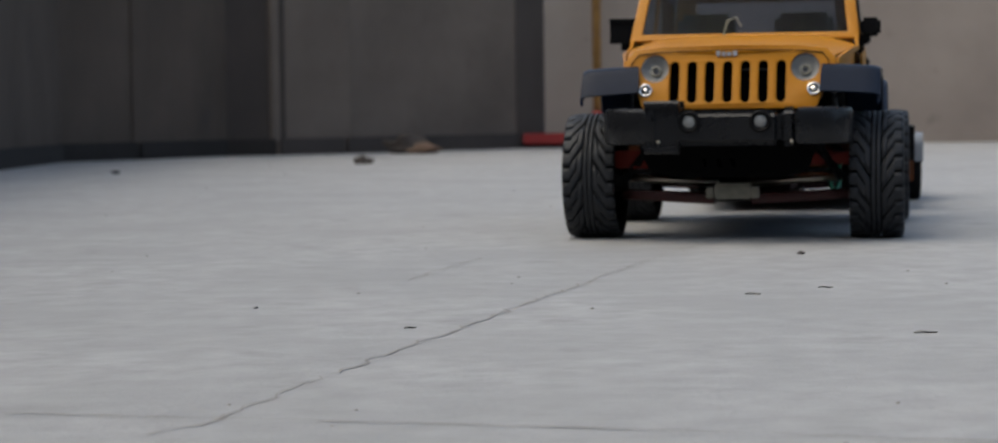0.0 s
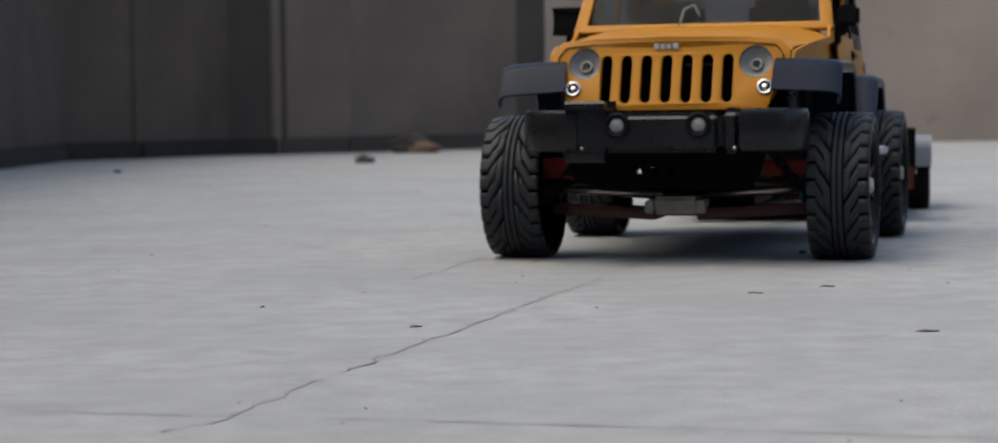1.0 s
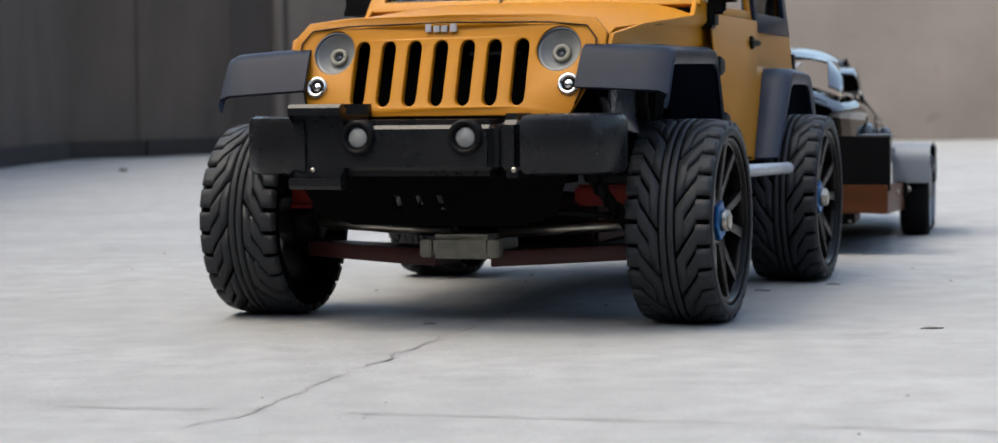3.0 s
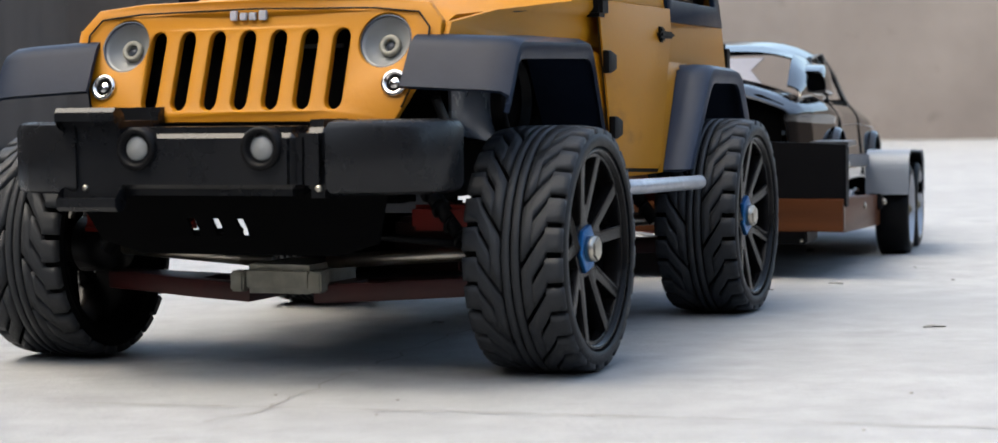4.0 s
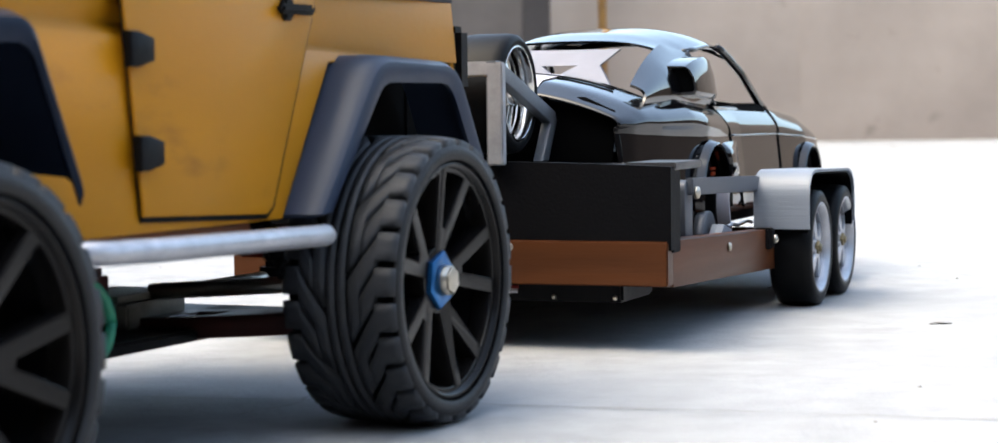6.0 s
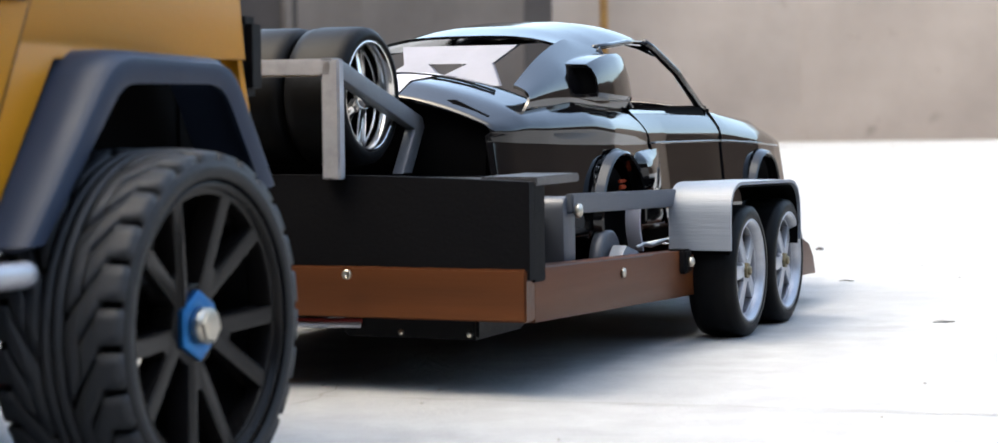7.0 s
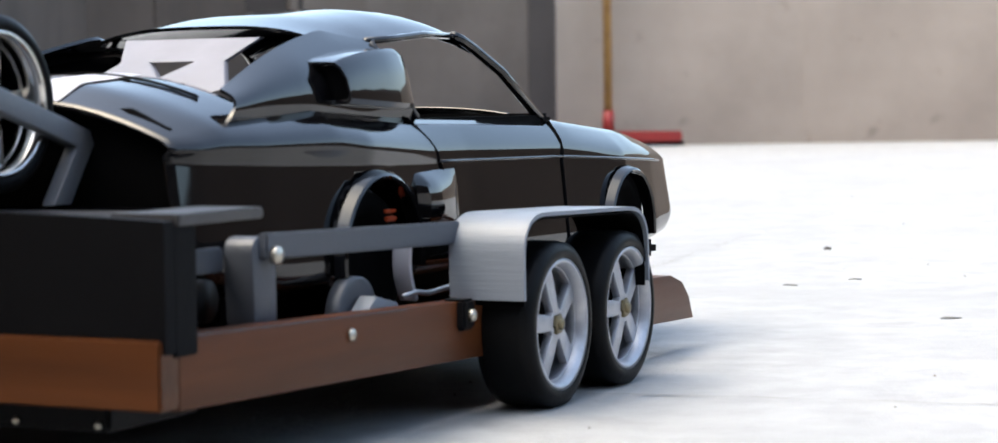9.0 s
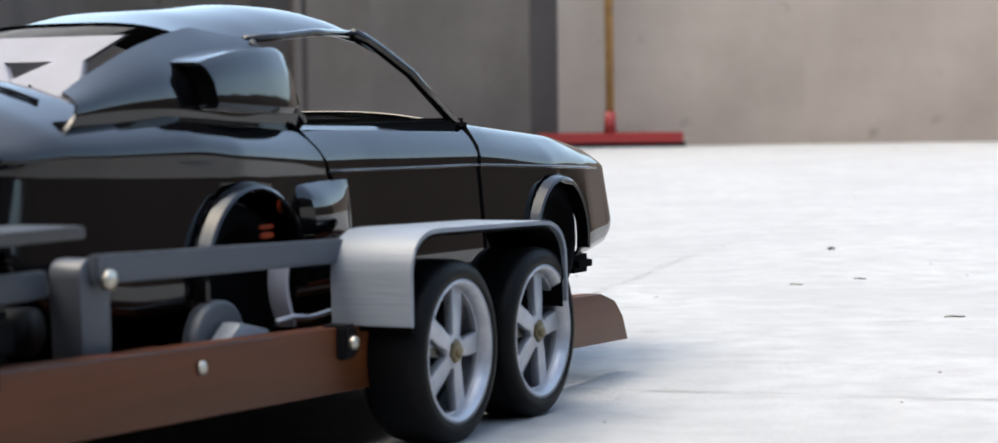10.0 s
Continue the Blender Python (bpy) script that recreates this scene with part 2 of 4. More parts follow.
def grid(rows, bm=None, thick=0.0):
    """A sheet through rows of points; thick gives it a back."""
    bm = bm or bmesh.new()
    vs = [[bm.verts.new(p) for p in r] for r in rows]
    fs = [bm.faces.new((vs[i][j], vs[i][j + 1], vs[i + 1][j + 1], vs[i + 1][j])) for i in range(len(vs) - 1) for j in range(len(vs[0]) - 1)]
    if thick:
        bmesh.ops.recalc_face_normals(bm, faces=fs)
        bmesh.ops.solidify(bm, geom=fs, thickness=thick)
    return bm


def rounded(path, r, n=5):
    """A path of (u, v) with its inner corners rounded."""
    out = [path[0]]
    for a, b, c in zip(path, path[1:], path[2:]):
        a, b, c = Vector(a), Vector(b), Vector(c)
        p, q = b + (a - b).normalized() * min(r, (a - b).length / 2), b + (c - b).normalized() * min(r, (c - b).length / 2)
        for t in np.linspace(0, 1, n):
            out.append(tuple(p * (1 - t) ** 2 + b * 2 * t * (1 - t) + q * t * t))
    return out + [path[-1]]


def thing(name, label, category, group=""):
    return tagged(new(name), label, category, group)


# ---- the yard ----
def yard():
    bm = bmesh.new()
    xs = np.concatenate([np.linspace(-60, -3, 6), np.linspace(-2.5, 3, 34), np.linspace(4, 60, 6)])
    ys = np.concatenate([np.linspace(-60, -2, 6), np.linspace(-1, 7, 50), np.linspace(8, 60, 5)])
    grid([[(x, y, 0.0) for x in xs] for y in ys], bm)
    floor = tagged(part("floor", bm, CONCRETE), "pale grey worn concrete yard floor with hairline cracks", "floor", kind="structure")

    def crack(pts, w, jag, seed):
        rnd = random.Random(seed)
        line = []
        for a, b in zip(pts, pts[1:]):
            k = max(2, int(math.dist(a, b) / 0.012))
            line += [(a[0] + (b[0] - a[0]) * i / k, a[1] + (b[1] - a[1]) * i / k) for i in range(k)]
        line.append(pts[-1])
        bm = bmesh.new()
        prev = None
        for i, (x, y) in enumerate(line):
            d = Vector((line[min(i + 1, len(line) - 1)][0] - line[max(i - 1, 0)][0], line[min(i + 1, len(line) - 1)][1] - line[max(i - 1, 0)][1])).normalized()
            off, h = rnd.uniform(-jag, jag), w * rnd.uniform(0.15, 1.0)
            c = Vector((x - d.y * off, y + d.x * off))
            cur = (bm.verts.new((c.x - d.y * h, c.y + d.x * h, 0.0006)), bm.verts.new((c.x + d.y * h, c.y - d.x * h, 0.0006)))
            if prev:
                bm.faces.new((prev[0], prev[1], cur[1], cur[0]))
            prev = cur
        return part("crack", bm, DIRT, floor, "dark dirt-filled crack in the concrete")
    crack([(0.125, 1.693), (0.065, 1.485), (-0.014, 1.198), (-0.082, 0.949), (-0.11, 0.827), (-0.13, 0.79)], 0.0011, 0.004, 1)
    crack([(-0.6, 0.96), (-0.3, 0.876), (-0.05, 0.817), (0.04, 0.795), (0.158, 0.757), (0.7, 0.60)], 0.0011, 0.0018, 2)
    crack([(-0.066, 1.50), (-0.013, 1.714)], 0.0012, 0.004, 3)
    crack([(0.125, 1.693), (0.4, 2.5)], 0.001, 0.006, 4)
    # the parapet wall behind, in bays, and the side walls; right and rear ones are added out of view
    base = [(-1.09, -2.6), (-1.09, 5.30), (-0.93, 5.50), (-0.74, 5.80), (-0.60, 5.82), (-0.425, 5.95), (0.07, 6.42), (0.14, 6.49), (0.94, 6.56), (4.6, 6.7), (4.6, -2.6), (-1.09, -2.6)]
    # Left bays take the shaded plaster, middle bays half shade, right bays the lit one.
    mats = [PLASTER_SHADE, PLASTER_SHADE, PLASTER_SHADE, PLASTER_D, PLASTER_HALF_SHADE, PLASTER_HALF_SHADE, PLASTER_P, PLASTER_LIT, PLASTER_LIT, UNSEEN_HOUSE, UNSEEN_HOUSE]
    for i, (a, b) in enumerate(zip(base, base[1:])):
        L = math.dist(a, b)
        ang = math.degrees(math.atan2(b[1] - a[1], b[0] - a[0]))
        # The unseen wall behind the camera is raised to cut light on the fronts.
        high = 2.3 if i == 10 else 0.9 if i == 0 else 1.05
        bm = bmesh.new()
        box(-0.02, L + 0.02, 0.003 * (i % 2), 0.14, -0.01, high, 0.004, bm)
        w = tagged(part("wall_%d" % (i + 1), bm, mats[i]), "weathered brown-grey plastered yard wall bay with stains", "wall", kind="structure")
        w.matrix_basis = pose(a[0], a[1], 0, 0, 0, ang)
        # Foot strip, painted darker on the left bays for the shading at the base.
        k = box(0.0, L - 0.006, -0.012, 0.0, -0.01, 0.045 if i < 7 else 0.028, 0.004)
        part("skirting", k, PLASTER_FOOT_SHADE if i < 4 else PLASTER_D if i < 7 else mats[i], w, "rough plaster foot of the wall")


yard()


def yard_clutter():
    rnd = random.Random(5)
    q = thing("squeegee", "red floor squeegee with a rusty yellow pole leaning on the wall", "squeegee")
    q.matrix_basis = pose(0.300, 6.40, 0)
    part("head", box(-0.225, 0.225, -0.02, 0.02, 0.012, 0.045, 0.004), RED, q, "red plastic squeegee head")
    part("blade", box(-0.232, 0.232, -0.006, 0.006, 0.0, 0.014, 0.001), BLACK, q)
    part("socket", lathe([(0.0, 0.019), (0.07, 0.016)], 16, None), RED, q).matrix_basis = pose(0, 0, 0.04, 0, -90, 0)
    part("pole", rod([(0, 0, 0.05), (0, 0.06, 1.3)], 0.013), RUST, q, "rusty yellow metal pole")

    def lump(name, m, at, size, seed, label, parent=None):
        r = random.Random(seed)
        bm = bmesh.new()
        bmesh.ops.create_icosphere(bm, subdivisions=3, radius=1)
        for v in bm.verts:
            k = 1 + 0.45 * noise.noise(v.co * 1.6 + Vector((seed, 0, 0))) + 0.2 * noise.noise(v.co * 4)
            v.co = Vector((v.co.x * size[0] * k, v.co.y * size[1] * k, max(0.0, (v.co.z * 0.75 + 0.45) * size[2] * k)))
        o = part(name, bm, m, parent, label)
        o.matrix_basis = pose(*at)
        return o
    d = thing("rubble_heap", "sooty rag lying over a broken brick by the wall", "rubble")
    d.matrix_basis = pose(-0.235, 5.86, 0, 0, 0, 20)
    lump("rag", SOOT, (-0.01, 0.02, 0.0), (0.066, 0.05, 0.040), 3, "black sooty rag", d)
    lump("brick_piece", BRICK, (0.02, -0.04, 0), (0.042, 0.03, 0.022), 8, "broken tan brick", d)
    for x, y, s, k in ((-0.305, 4.786, 0.022, 1), (-0.765, 4.25, 0.008, 2), (0.244, 1.718, 0.003, 4)):
        o = lump("pebble", SOOT, (x, y, 0), (s, s * 0.7, s * 0.6), k, "")
        tagged(o, "small dark stone lying on the concrete", "stone", "stones on the floor")

    def leaf(x, y, L, a):
        bm = bmesh.new()
        rows = []
        for t in np.linspace(0, 1, 7):
            w = L * 0.2 * math.sin(math.pi * (0.06 + 0.88 * t)) ** 0.8
            rows.append([((t - 0.5) * L, w * s, 0.0004 + 0.0006 * abs(s) * (0.4 + t) + 0.0005 * math.sin(5 * t)) for s in (-1, 0, 1)])
        grid(rows, bm, 0.0004)
        o = part("leaf", bm, DIRT)
        o.matrix_basis = pose(x, y, 0, 0, 0, a)
        tagged(o, "dry grey-brown leaf fragment on the concrete", "leaf", "leaves on the floor")
    leaf(0.224, 1.116, 0.013, 12), leaf(0.162, 1.357, 0.010, -10), leaf(0.215, 1.40, 0.010, 8)
    leaf(-0.05, 1.17, 0.008, 40), leaf(-0.15, 1.30, 0.006, 80)
    # fine grit
    bm = bmesh.new()
    for _ in range(170):
        x, y = rnd.uniform(-1.0, 2.0), 0.7 + 5.3 * rnd.random() ** 1.6
        s = rnd.uniform(0.0004, 0.0010) * (1 + 0.45 * y)
        vs = bmesh.ops.create_cone(bm, segments=5, radius1=s, radius2=s * 0.5, depth=s * 0.7, cap_ends=True)["verts"]
        bmesh.ops.transform(bm, matrix=pose(x, y, s * 0.3, 0, 0, rnd.uniform(0, 360)) @ Matrix.Diagonal((1, rnd.uniform(0.4, 1), 1, 1)), verts=vs)
    tagged(part("grit", bm, GRIT), "dark grit and specks scattered over the concrete", "grit", kind="stuff")


yard_clutter()


# ---- wheels ----
def spoke_holes(n, r0, r1, pair, a_in, a_out, big_in=None):
    """Holes between n spokes of angular half-width a_in (hub) and a_out (rim); pair adds a slit in each spoke."""
    holes = []
    step = math.tau / n
    for k in range(n):
        c = (k + 0.5) * step
        wi, wo = step / 2 - a_in, step / 2 - a_out
        pts = [(r1 * math.cos(a), r1 * math.sin(a)) for a in np.linspace(c - wo, c + wo, 9)]
        rm = r0 + 0.35 * (r1 - r0)
        wm = wi + (wo - wi) * 0.55
        pts += [(rm * math.cos(c + wm), rm * math.sin(c + wm))]
        pts += [(r0 * math.cos(a), r0 * math.sin(a)) for a in np.linspace(c + wi, c - wi, 4)]
        pts += [(rm * math.cos(c - wm), rm * math.sin(c - wm))]
        holes.append(pts)
        if pair:
            c = k * step
            ri = r0 + pair[0] * (r1 - r0)
            holes.append([(r1 * math.cos(a), r1 * math.sin(a)) for a in np.linspace(c - pair[1], c + pair[1], 6)] + [(ri * math.cos(c + pair[2]), ri * math.sin(c + pair[2])), (ri * math.cos(c - pair[2]), ri * math.sin(c - pair[2]))])
    return holes


def spoke_pairs(n, r0, r1, h, d0, d1):
    """Holes that leave n V-shaped pairs of straight slim spokes of half width h."""
    holes = []
    step = math.tau / n
    at = lambda r, a: Vector((r * math.cos(a), r * math.sin(a)))

    def edges(c, sg):
        p, q = at(r0, c + sg * d0), at(r1, c + sg * d1)
        nrm = Vector((-(q - p).y, (q - p).x)).normalized() * h
        return p, q, nrm
    for k in range(n):
        c = k * step
        p, q, nr = edges(c, 1)
        p2, q2, nr2 = edges(c + step, -1)
        a0, a1 = math.atan2(*(q + nr).yx), math.atan2(*(q2 - nr2).yx)
        a1 += math.tau * (a1 < a0)
        b0, b1 = math.atan2(*(p + nr).yx), math.atan2(*(p2 - nr2).yx)
        b1 += math.tau * (b1 < b0)
        holes.append([tuple(at(r1, a)) for a in np.linspace(a0, a1, 9)] + [tuple(at(r0, b)) for b in np.linspace(b1, b0, 5)])
        pm, qm, nm = edges(c, -1)
        e0, e1 = math.atan2(*(qm + nm).yx), math.atan2(*(q - nr).yx)
        e1 += math.tau * (e1 < e0)
        i0, i1 = (pm + nm).lerp(qm + nm, 0.24), (p - nr).lerp(q - nr, 0.24)
        holes.append([tuple(at(r1, a)) for a in np.linspace(e0, e1, 6)] + [tuple(i1), tuple(i0)])
    return holes


def tread(R, half, n):
    """Directional lugs in two mirrored rows, long arms and short blocks in turn, and two centre ribs."""
    bm = bmesh.new()
    P = math.tau * R / n

    def lug(rows, u0, s, h=0.0034, across=4):
        """rows of (w, u low, u high) from the shoulder inwards, laid on the round tyre."""
        top, low = [], []
        for w, a0, a1 in rows:
            drop = 0.0013 * w ** 5 + 0.0005 * w * w
            for r, out in ((R - drop, top), (R - drop - h, low)):
                out.append([bm.verts.new((s * w * half, -r * math.sin((u0 + a * P) / R), r * math.cos((u0 + a * P) / R))) for a in np.linspace(a0, a1, across)])
        for i in range(len(rows) - 1):
            for j in range(across - 1):
                bm.faces.new((top[i][j], top[i][j + 1], top[i + 1][j + 1], top[i + 1][j]))
            for j in (0, across - 1):
                bm.faces.new((top[i][j], low[i][j], low[i + 1][j], top[i + 1][j]))
        for i in (0, len(rows) - 1):
            for j in range(across - 1):
                bm.faces.new((top[i][j], low[i][j], low[i][j + 1], top[i][j + 1]))
    def edge(w):
        """Where a lug begins along the tyre: a step behind the shoulder block, then a slant to the middle."""
        return 0.07 if w > 0.68 else 0.25 + (0.68 - w) * 2.6
    steps = (1.0, 0.90, 0.685, 0.675, 0.58, 0.49, 0.415, 0.405, 0.31, 0.215)
    for k in range(n):
        for s in (-1, 1):
            u0 = k * P + (P if s > 0 else 0)
            if k % 2 == 0:
                rows = [(w, edge(w), edge(w) + (0.79 if w > 0.41 else 1.74)) for w in steps]
            else:
                rows = [(w, edge(w), edge(w) + 0.79) for w in steps[:-3]]
            lug(rows, u0, s)
    for s in (-1, 1):
        lathe([(s * 0.025 * half, R - 0.0022), (s * 0.025 * half, R), (s * 0.165 * half, R - 0.0001), (s * 0.165 * half, R - 0.0022)], 72, bm, True)
    return bm


def truck_wheel(made=[]):
    """Meshes of the truck's wheel, outer face towards +x, built once."""
    R, H = 0.0575, 0.0235
    if not made:
        bm = plate(circle(0, 0, 0.0462, 64), spoke_pairs(5, 0.0125, 0.0436, 0.0021, 0.12, 0.27), 0.0095, lambda u, v, w: (0.0105 + w + 0.0055 * min(1, math.hypot(u, v) / 0.043) ** 1.5, u, v), 0.0012)
        lathe([(0.0215, 0.0462), (0.0232, 0.0472), (0.0225, 0.0448), (0.016, 0.0432), (0.014, 0.0455)], 64, bm, True)
        lathe([(-0.004, 0.011), (0.0130, 0.0135), (0.0150, 0.0118), (0.0150, 0.004)], 28, bm)
        rim = bm
        # Barrel is split off in near-black, so the rim's inner shade is in its colour.
        barrel = lathe([(0.016, 0.0428), (-0.021, 0.0425), (-0.022, 0.047), (-0.02, 0.0465), (0.0135, 0.0455)], 64, None, True)
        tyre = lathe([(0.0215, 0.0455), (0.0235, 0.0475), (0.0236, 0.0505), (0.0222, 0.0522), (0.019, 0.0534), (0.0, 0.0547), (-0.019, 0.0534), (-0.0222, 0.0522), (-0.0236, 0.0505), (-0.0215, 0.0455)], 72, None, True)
        shoulder = lathe([(0.0216, 0.0465), (0.0242, 0.0482), (0.0243, 0.0512), (0.0236, 0.0535), (0.0225, 0.0535)], 72, None, True)
        nut = plate(circle(0, 0, 0.0108, 6), [circle(0, 0, 0.0062, 24)], 0.006, lambda u, v, w: (0.0150 + w, u, v), 0.0008)
        lathe([(0.0112, 0.0122), (0.0132, 0.0122), (0.0139, 0.0105)], 28, nut)
        bolt = plate(circle(0, 0, 0.0048, 6, 0.3), [], 0.005, lambda u, v, w: (0.0203 + w, u, v), 0.0006)
        lathe([(0.017, 0.006), (0.0215, 0.006)], 20, bolt)
        made.extend([rim, tyre, shoulder, tread(R, H, 26), nut, bolt, barrel])
        obs = [part("wheel", made[0], RIMBLACK, None, "black five double-spoke wheel"), part("tyre", made[1], GROOVE_SHADE), part("sidewall", made[2], SIDEWALL), part("tread", made[3], RUBBER_SHEEN, None, "chunky directional tread"), part("wheel_nut", made[4], BLUE, None, "blue anodised hex nut"), part("bolt", made[5], STEEL, None, "zinc bolt head"), part("rim_barrel", made[6], SHADE_BLACK)]
        made.clear()
        made.extend(obs)
        return made, True
    return made, False


def add_truck_wheel(parent):
    obs, fresh = truck_wheel()
    if fresh:
        w = obs[0]
        w.parent = parent
        for o in obs[1:]:
            o.parent = w
        return w
    w = share("wheel", obs[0], parent)
    for o in obs[1:]:
        share(o.name.split(".")[0], o, w)
    return w


def trailer_wheel_meshes():
    rim = plate(circle(0, 0, 0.0282, 56), spoke_holes(5, 0.0066, 0.0252, None, 0.40, 0.15), 0.004, lambda u, v, w: (0.0095 + w - 0.003 * min(1, math.hypot(u, v) / 0.0252), u, v), 0.0005)
    lathe([(0.0115, 0.0282), (0.0134, 0.0290), (0.0131, 0.0270), (0.008, 0.0254), (-0.012, 0.0254), (-0.0125, 0.0282)], 56, rim, True)
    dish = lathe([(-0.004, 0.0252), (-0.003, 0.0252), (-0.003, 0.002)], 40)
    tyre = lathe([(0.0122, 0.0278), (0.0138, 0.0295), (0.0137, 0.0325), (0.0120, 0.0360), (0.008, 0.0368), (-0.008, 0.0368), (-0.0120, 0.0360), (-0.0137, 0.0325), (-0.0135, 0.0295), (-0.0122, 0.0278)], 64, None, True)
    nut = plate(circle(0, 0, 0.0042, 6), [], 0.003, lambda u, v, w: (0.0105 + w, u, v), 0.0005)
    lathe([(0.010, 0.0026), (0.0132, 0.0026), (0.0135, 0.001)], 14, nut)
    return [("wheel", rim, SILVER, "satin aluminium five-spoke wheel"), ("brake_disc", dish, SHADE_BLACK, ""), ("tyre", tyre, SLICK, "slick black rubber tyre"), ("wheel_nut", nut, BRASS, "brass-coloured hub nut")]


# ---- the truck ----
def side_x(y):
    """Half width of the truck's body along its length."""
    return float(np.interp(y, [-0.062, 0.09, 0.30, 0.40], [0.092, 0.115, 0.117, 0.113]))


def lean(y, z):
    """How far the body's side leans in at a height."""
    return max(0.0, z - 0.09) * 0.09 * float(np.interp(y, [0.0, 0.1], [0, 1]))


def rake(z):
    """How far the grille leans back at a height."""
    return 0.002 + (z - 0.119) * 0.38


def build_truck():
    t = thing("toy_truck", "yellow radio-controlled off-road toy truck with black flares", "toy truck")
    # hood: a crowned sheet from grille to windscreen
    rows = []
    for y in np.linspace(-0.042, 0.103, 14):
        hw = side_x(y) - 0.003 - lean(y, 0.17)
        zc, ze = np.interp(y, [-0.042, -0.032, 0.103], [0.169, 0.1750, 0.188]), np.interp(y, [-0.042, -0.032, 0.103], [0.161, 0.1660, 0.178])
        row = []
        for s in np.linspace(-1, 1, 21):
            row.append((s * hw, y - 0.006 * (1 - s * s) * (y < -0.03), ze + (zc - ze) * (1 - abs(s) ** 4.5)))
        rows.append(row)
    part("hood", grid(rows, None, 0.002), YELLOW, t, "yellow hood with worn paint")
    for s in (-1, 1):
        part("hood_seam", rod([(s * (side_x(y) - 0.0005 - lean(y, 0.17)), y, float(np.interp(y, [-0.042, -0.032, 0.103], [0.160, 0.1645, 0.1765]))) for y in np.linspace(-0.036, 0.1, 10)], 0.0008, 6), BLACK, t, "black hood seam")
    g = lambda u, v, w: (u, -0.062 - w - 0.004 * (1 - (u / 0.092) ** 2) + rake(v), v)
    hw = [(-0.076, 0.119), (0.076, 0.119), (0.084, 0.135), (0.0925, 0.150), (0.092, 0.163), (0.085, 0.171), (0.06, 0.1735), (0, 0.1745), (-0.06, 0.1735), (-0.085, 0.171), (-0.092, 0.163), (-0.0925, 0.150), (-0.084, 0.135)]
    holes = [slot((k - 3) * 0.0158 - 0.0015, 0.1225, 0.1615, 0.0102) for k in range(7)] + [circle(s * 0.0668, 0.1545, 0.0133) for s in (-1, 1)]
    gr = part("grille", plate(hw, holes, 0.005, g, 0.0009), YELLOW, t, "yellow seven-slot grille")
    part("radiator", box(-0.058, 0.058, -0.036, -0.031, 0.118, 0.163), SHADE_BLACK, gr)
    part("radiator_bar", box(-0.030, 0.052, -0.0375, -0.0355, 0.1445, 0.1475, 0.0004), DARKGREY, gr, "grey bar behind the slots")
    part("radiator_bar", box(0.010, 0.040, -0.0375, -0.0355, 0.1520, 0.1540, 0.0004), DARKGREY, gr, "grey bar behind the slots")
    seam = rod([(x * 1.0, -0.0655 - 0.0035 * (1 - (x / 0.092) ** 2) + rake(z), z) for x, z in ((-0.0795, 0.124), (-0.0875, 0.146), (-0.088, 0.160), (-0.082, 0.1672), (-0.06, 0.1695), (0, 0.1705), (0.06, 0.1695), (0.082, 0.1672), (0.088, 0.160), (0.0875, 0.146), (0.0795, 0.124))], 0.0005, 6)
    part("seam", seam, BLACK, gr, "black line round the grille")
    # plain white bars in place of the badge
    for i, (x, w, h) in enumerate(((-0.0085, 0.004, 0.0045), (-0.0035, 0.004, 0.0036), (0.0012, 0.004, 0.0036), (0.0065, 0.0045, 0.0045))):
        part("badge_bar", box(x - w / 2 - 0.0015, x + w / 2 - 0.002, -0.0698 + rake(0.167), -0.068 + rake(0.167), 0.1652, 0.1652 + h, 0.0003), WHITE, gr, "small white badge bar")
    for s in (-1, 1):
        h = part("headlight", lathe([(-0.003, 0.0132), (-0.001, 0.0130), (-0.0012, 0.0121), (-0.0035, 0.0118)], 32, None, True), DARKGREY, t, "round grey headlight with a deep inner bulb")
        h.matrix_basis = pose(s * 0.0668, -0.0665 + rake(0.1545), 0.1545, -19, 0, 0) @ pose(0, 0, 0, 0, 0, -90)
        part("reflector", lathe([(-0.002, 0.0121), (-0.0045, 0.0108), (-0.0080, 0.0070), (-0.0088, 0.0004), (-0.0100, 0.0004), (-0.0095, 0.0075), (-0.006, 0.0114), (-0.003, 0.0125)], 28, None, True), LENS, h)
        part("bulb_ring", lathe([(-0.0092, 0.0052), (-0.0060, 0.0050), (-0.0060, 0.0030), (-0.0092, 0.0028)], 24, None, True), GEAR, h, "pale bulb ring")
        part("bulb", lathe([(-0.0095, 0.0028), (-0.0078, 0.0020), (-0.0074, 0.0)], 16), DARKGREY, h)
        k = part("turn_signal", lathe([(0.0, 0.0064), (0.003, 0.0062), (0.0036, 0.0045), (0.002, 0.0040), (0.002, 0.0026), (0.0028, 0.0018), (0.003, 0.0)], 24), CHROME, t, "small chromed turn signal")
        k.matrix_basis = pose(s * 0.0747, -0.0645 + rake(0.1345), 0.1345, -15, 0, 0) @ pose(0, 0, 0, 0, 0, -90)
        part("pupil", lathe([(0.002, 0.0040), (0.0022, 0.0024)], 20), BLACK, k)
    # front bumper: stepped bar with raised centre, fog lamps and slotted valance
    fb = part("front_bumper", box(-0.048, 0.048, -0.104, -0.066, 0.0860, 0.1165, 0.005, None, None, 3), BUMPER, t, "glossy black stepped front bumper")
    for s in (-1, 1):
        part("bumper_step", box(s * 0.0455, s * 0.0640, -0.1035, -0.066, 0.085, 0.1195, 0.006, None, None, 3), BUMPER, fb)
        end = [(0.066, -0.066), (0.066, -0.1005), (0.088, -0.0965), (0.099, -0.088), (0.105, -0.076), (0.105, -0.066)]
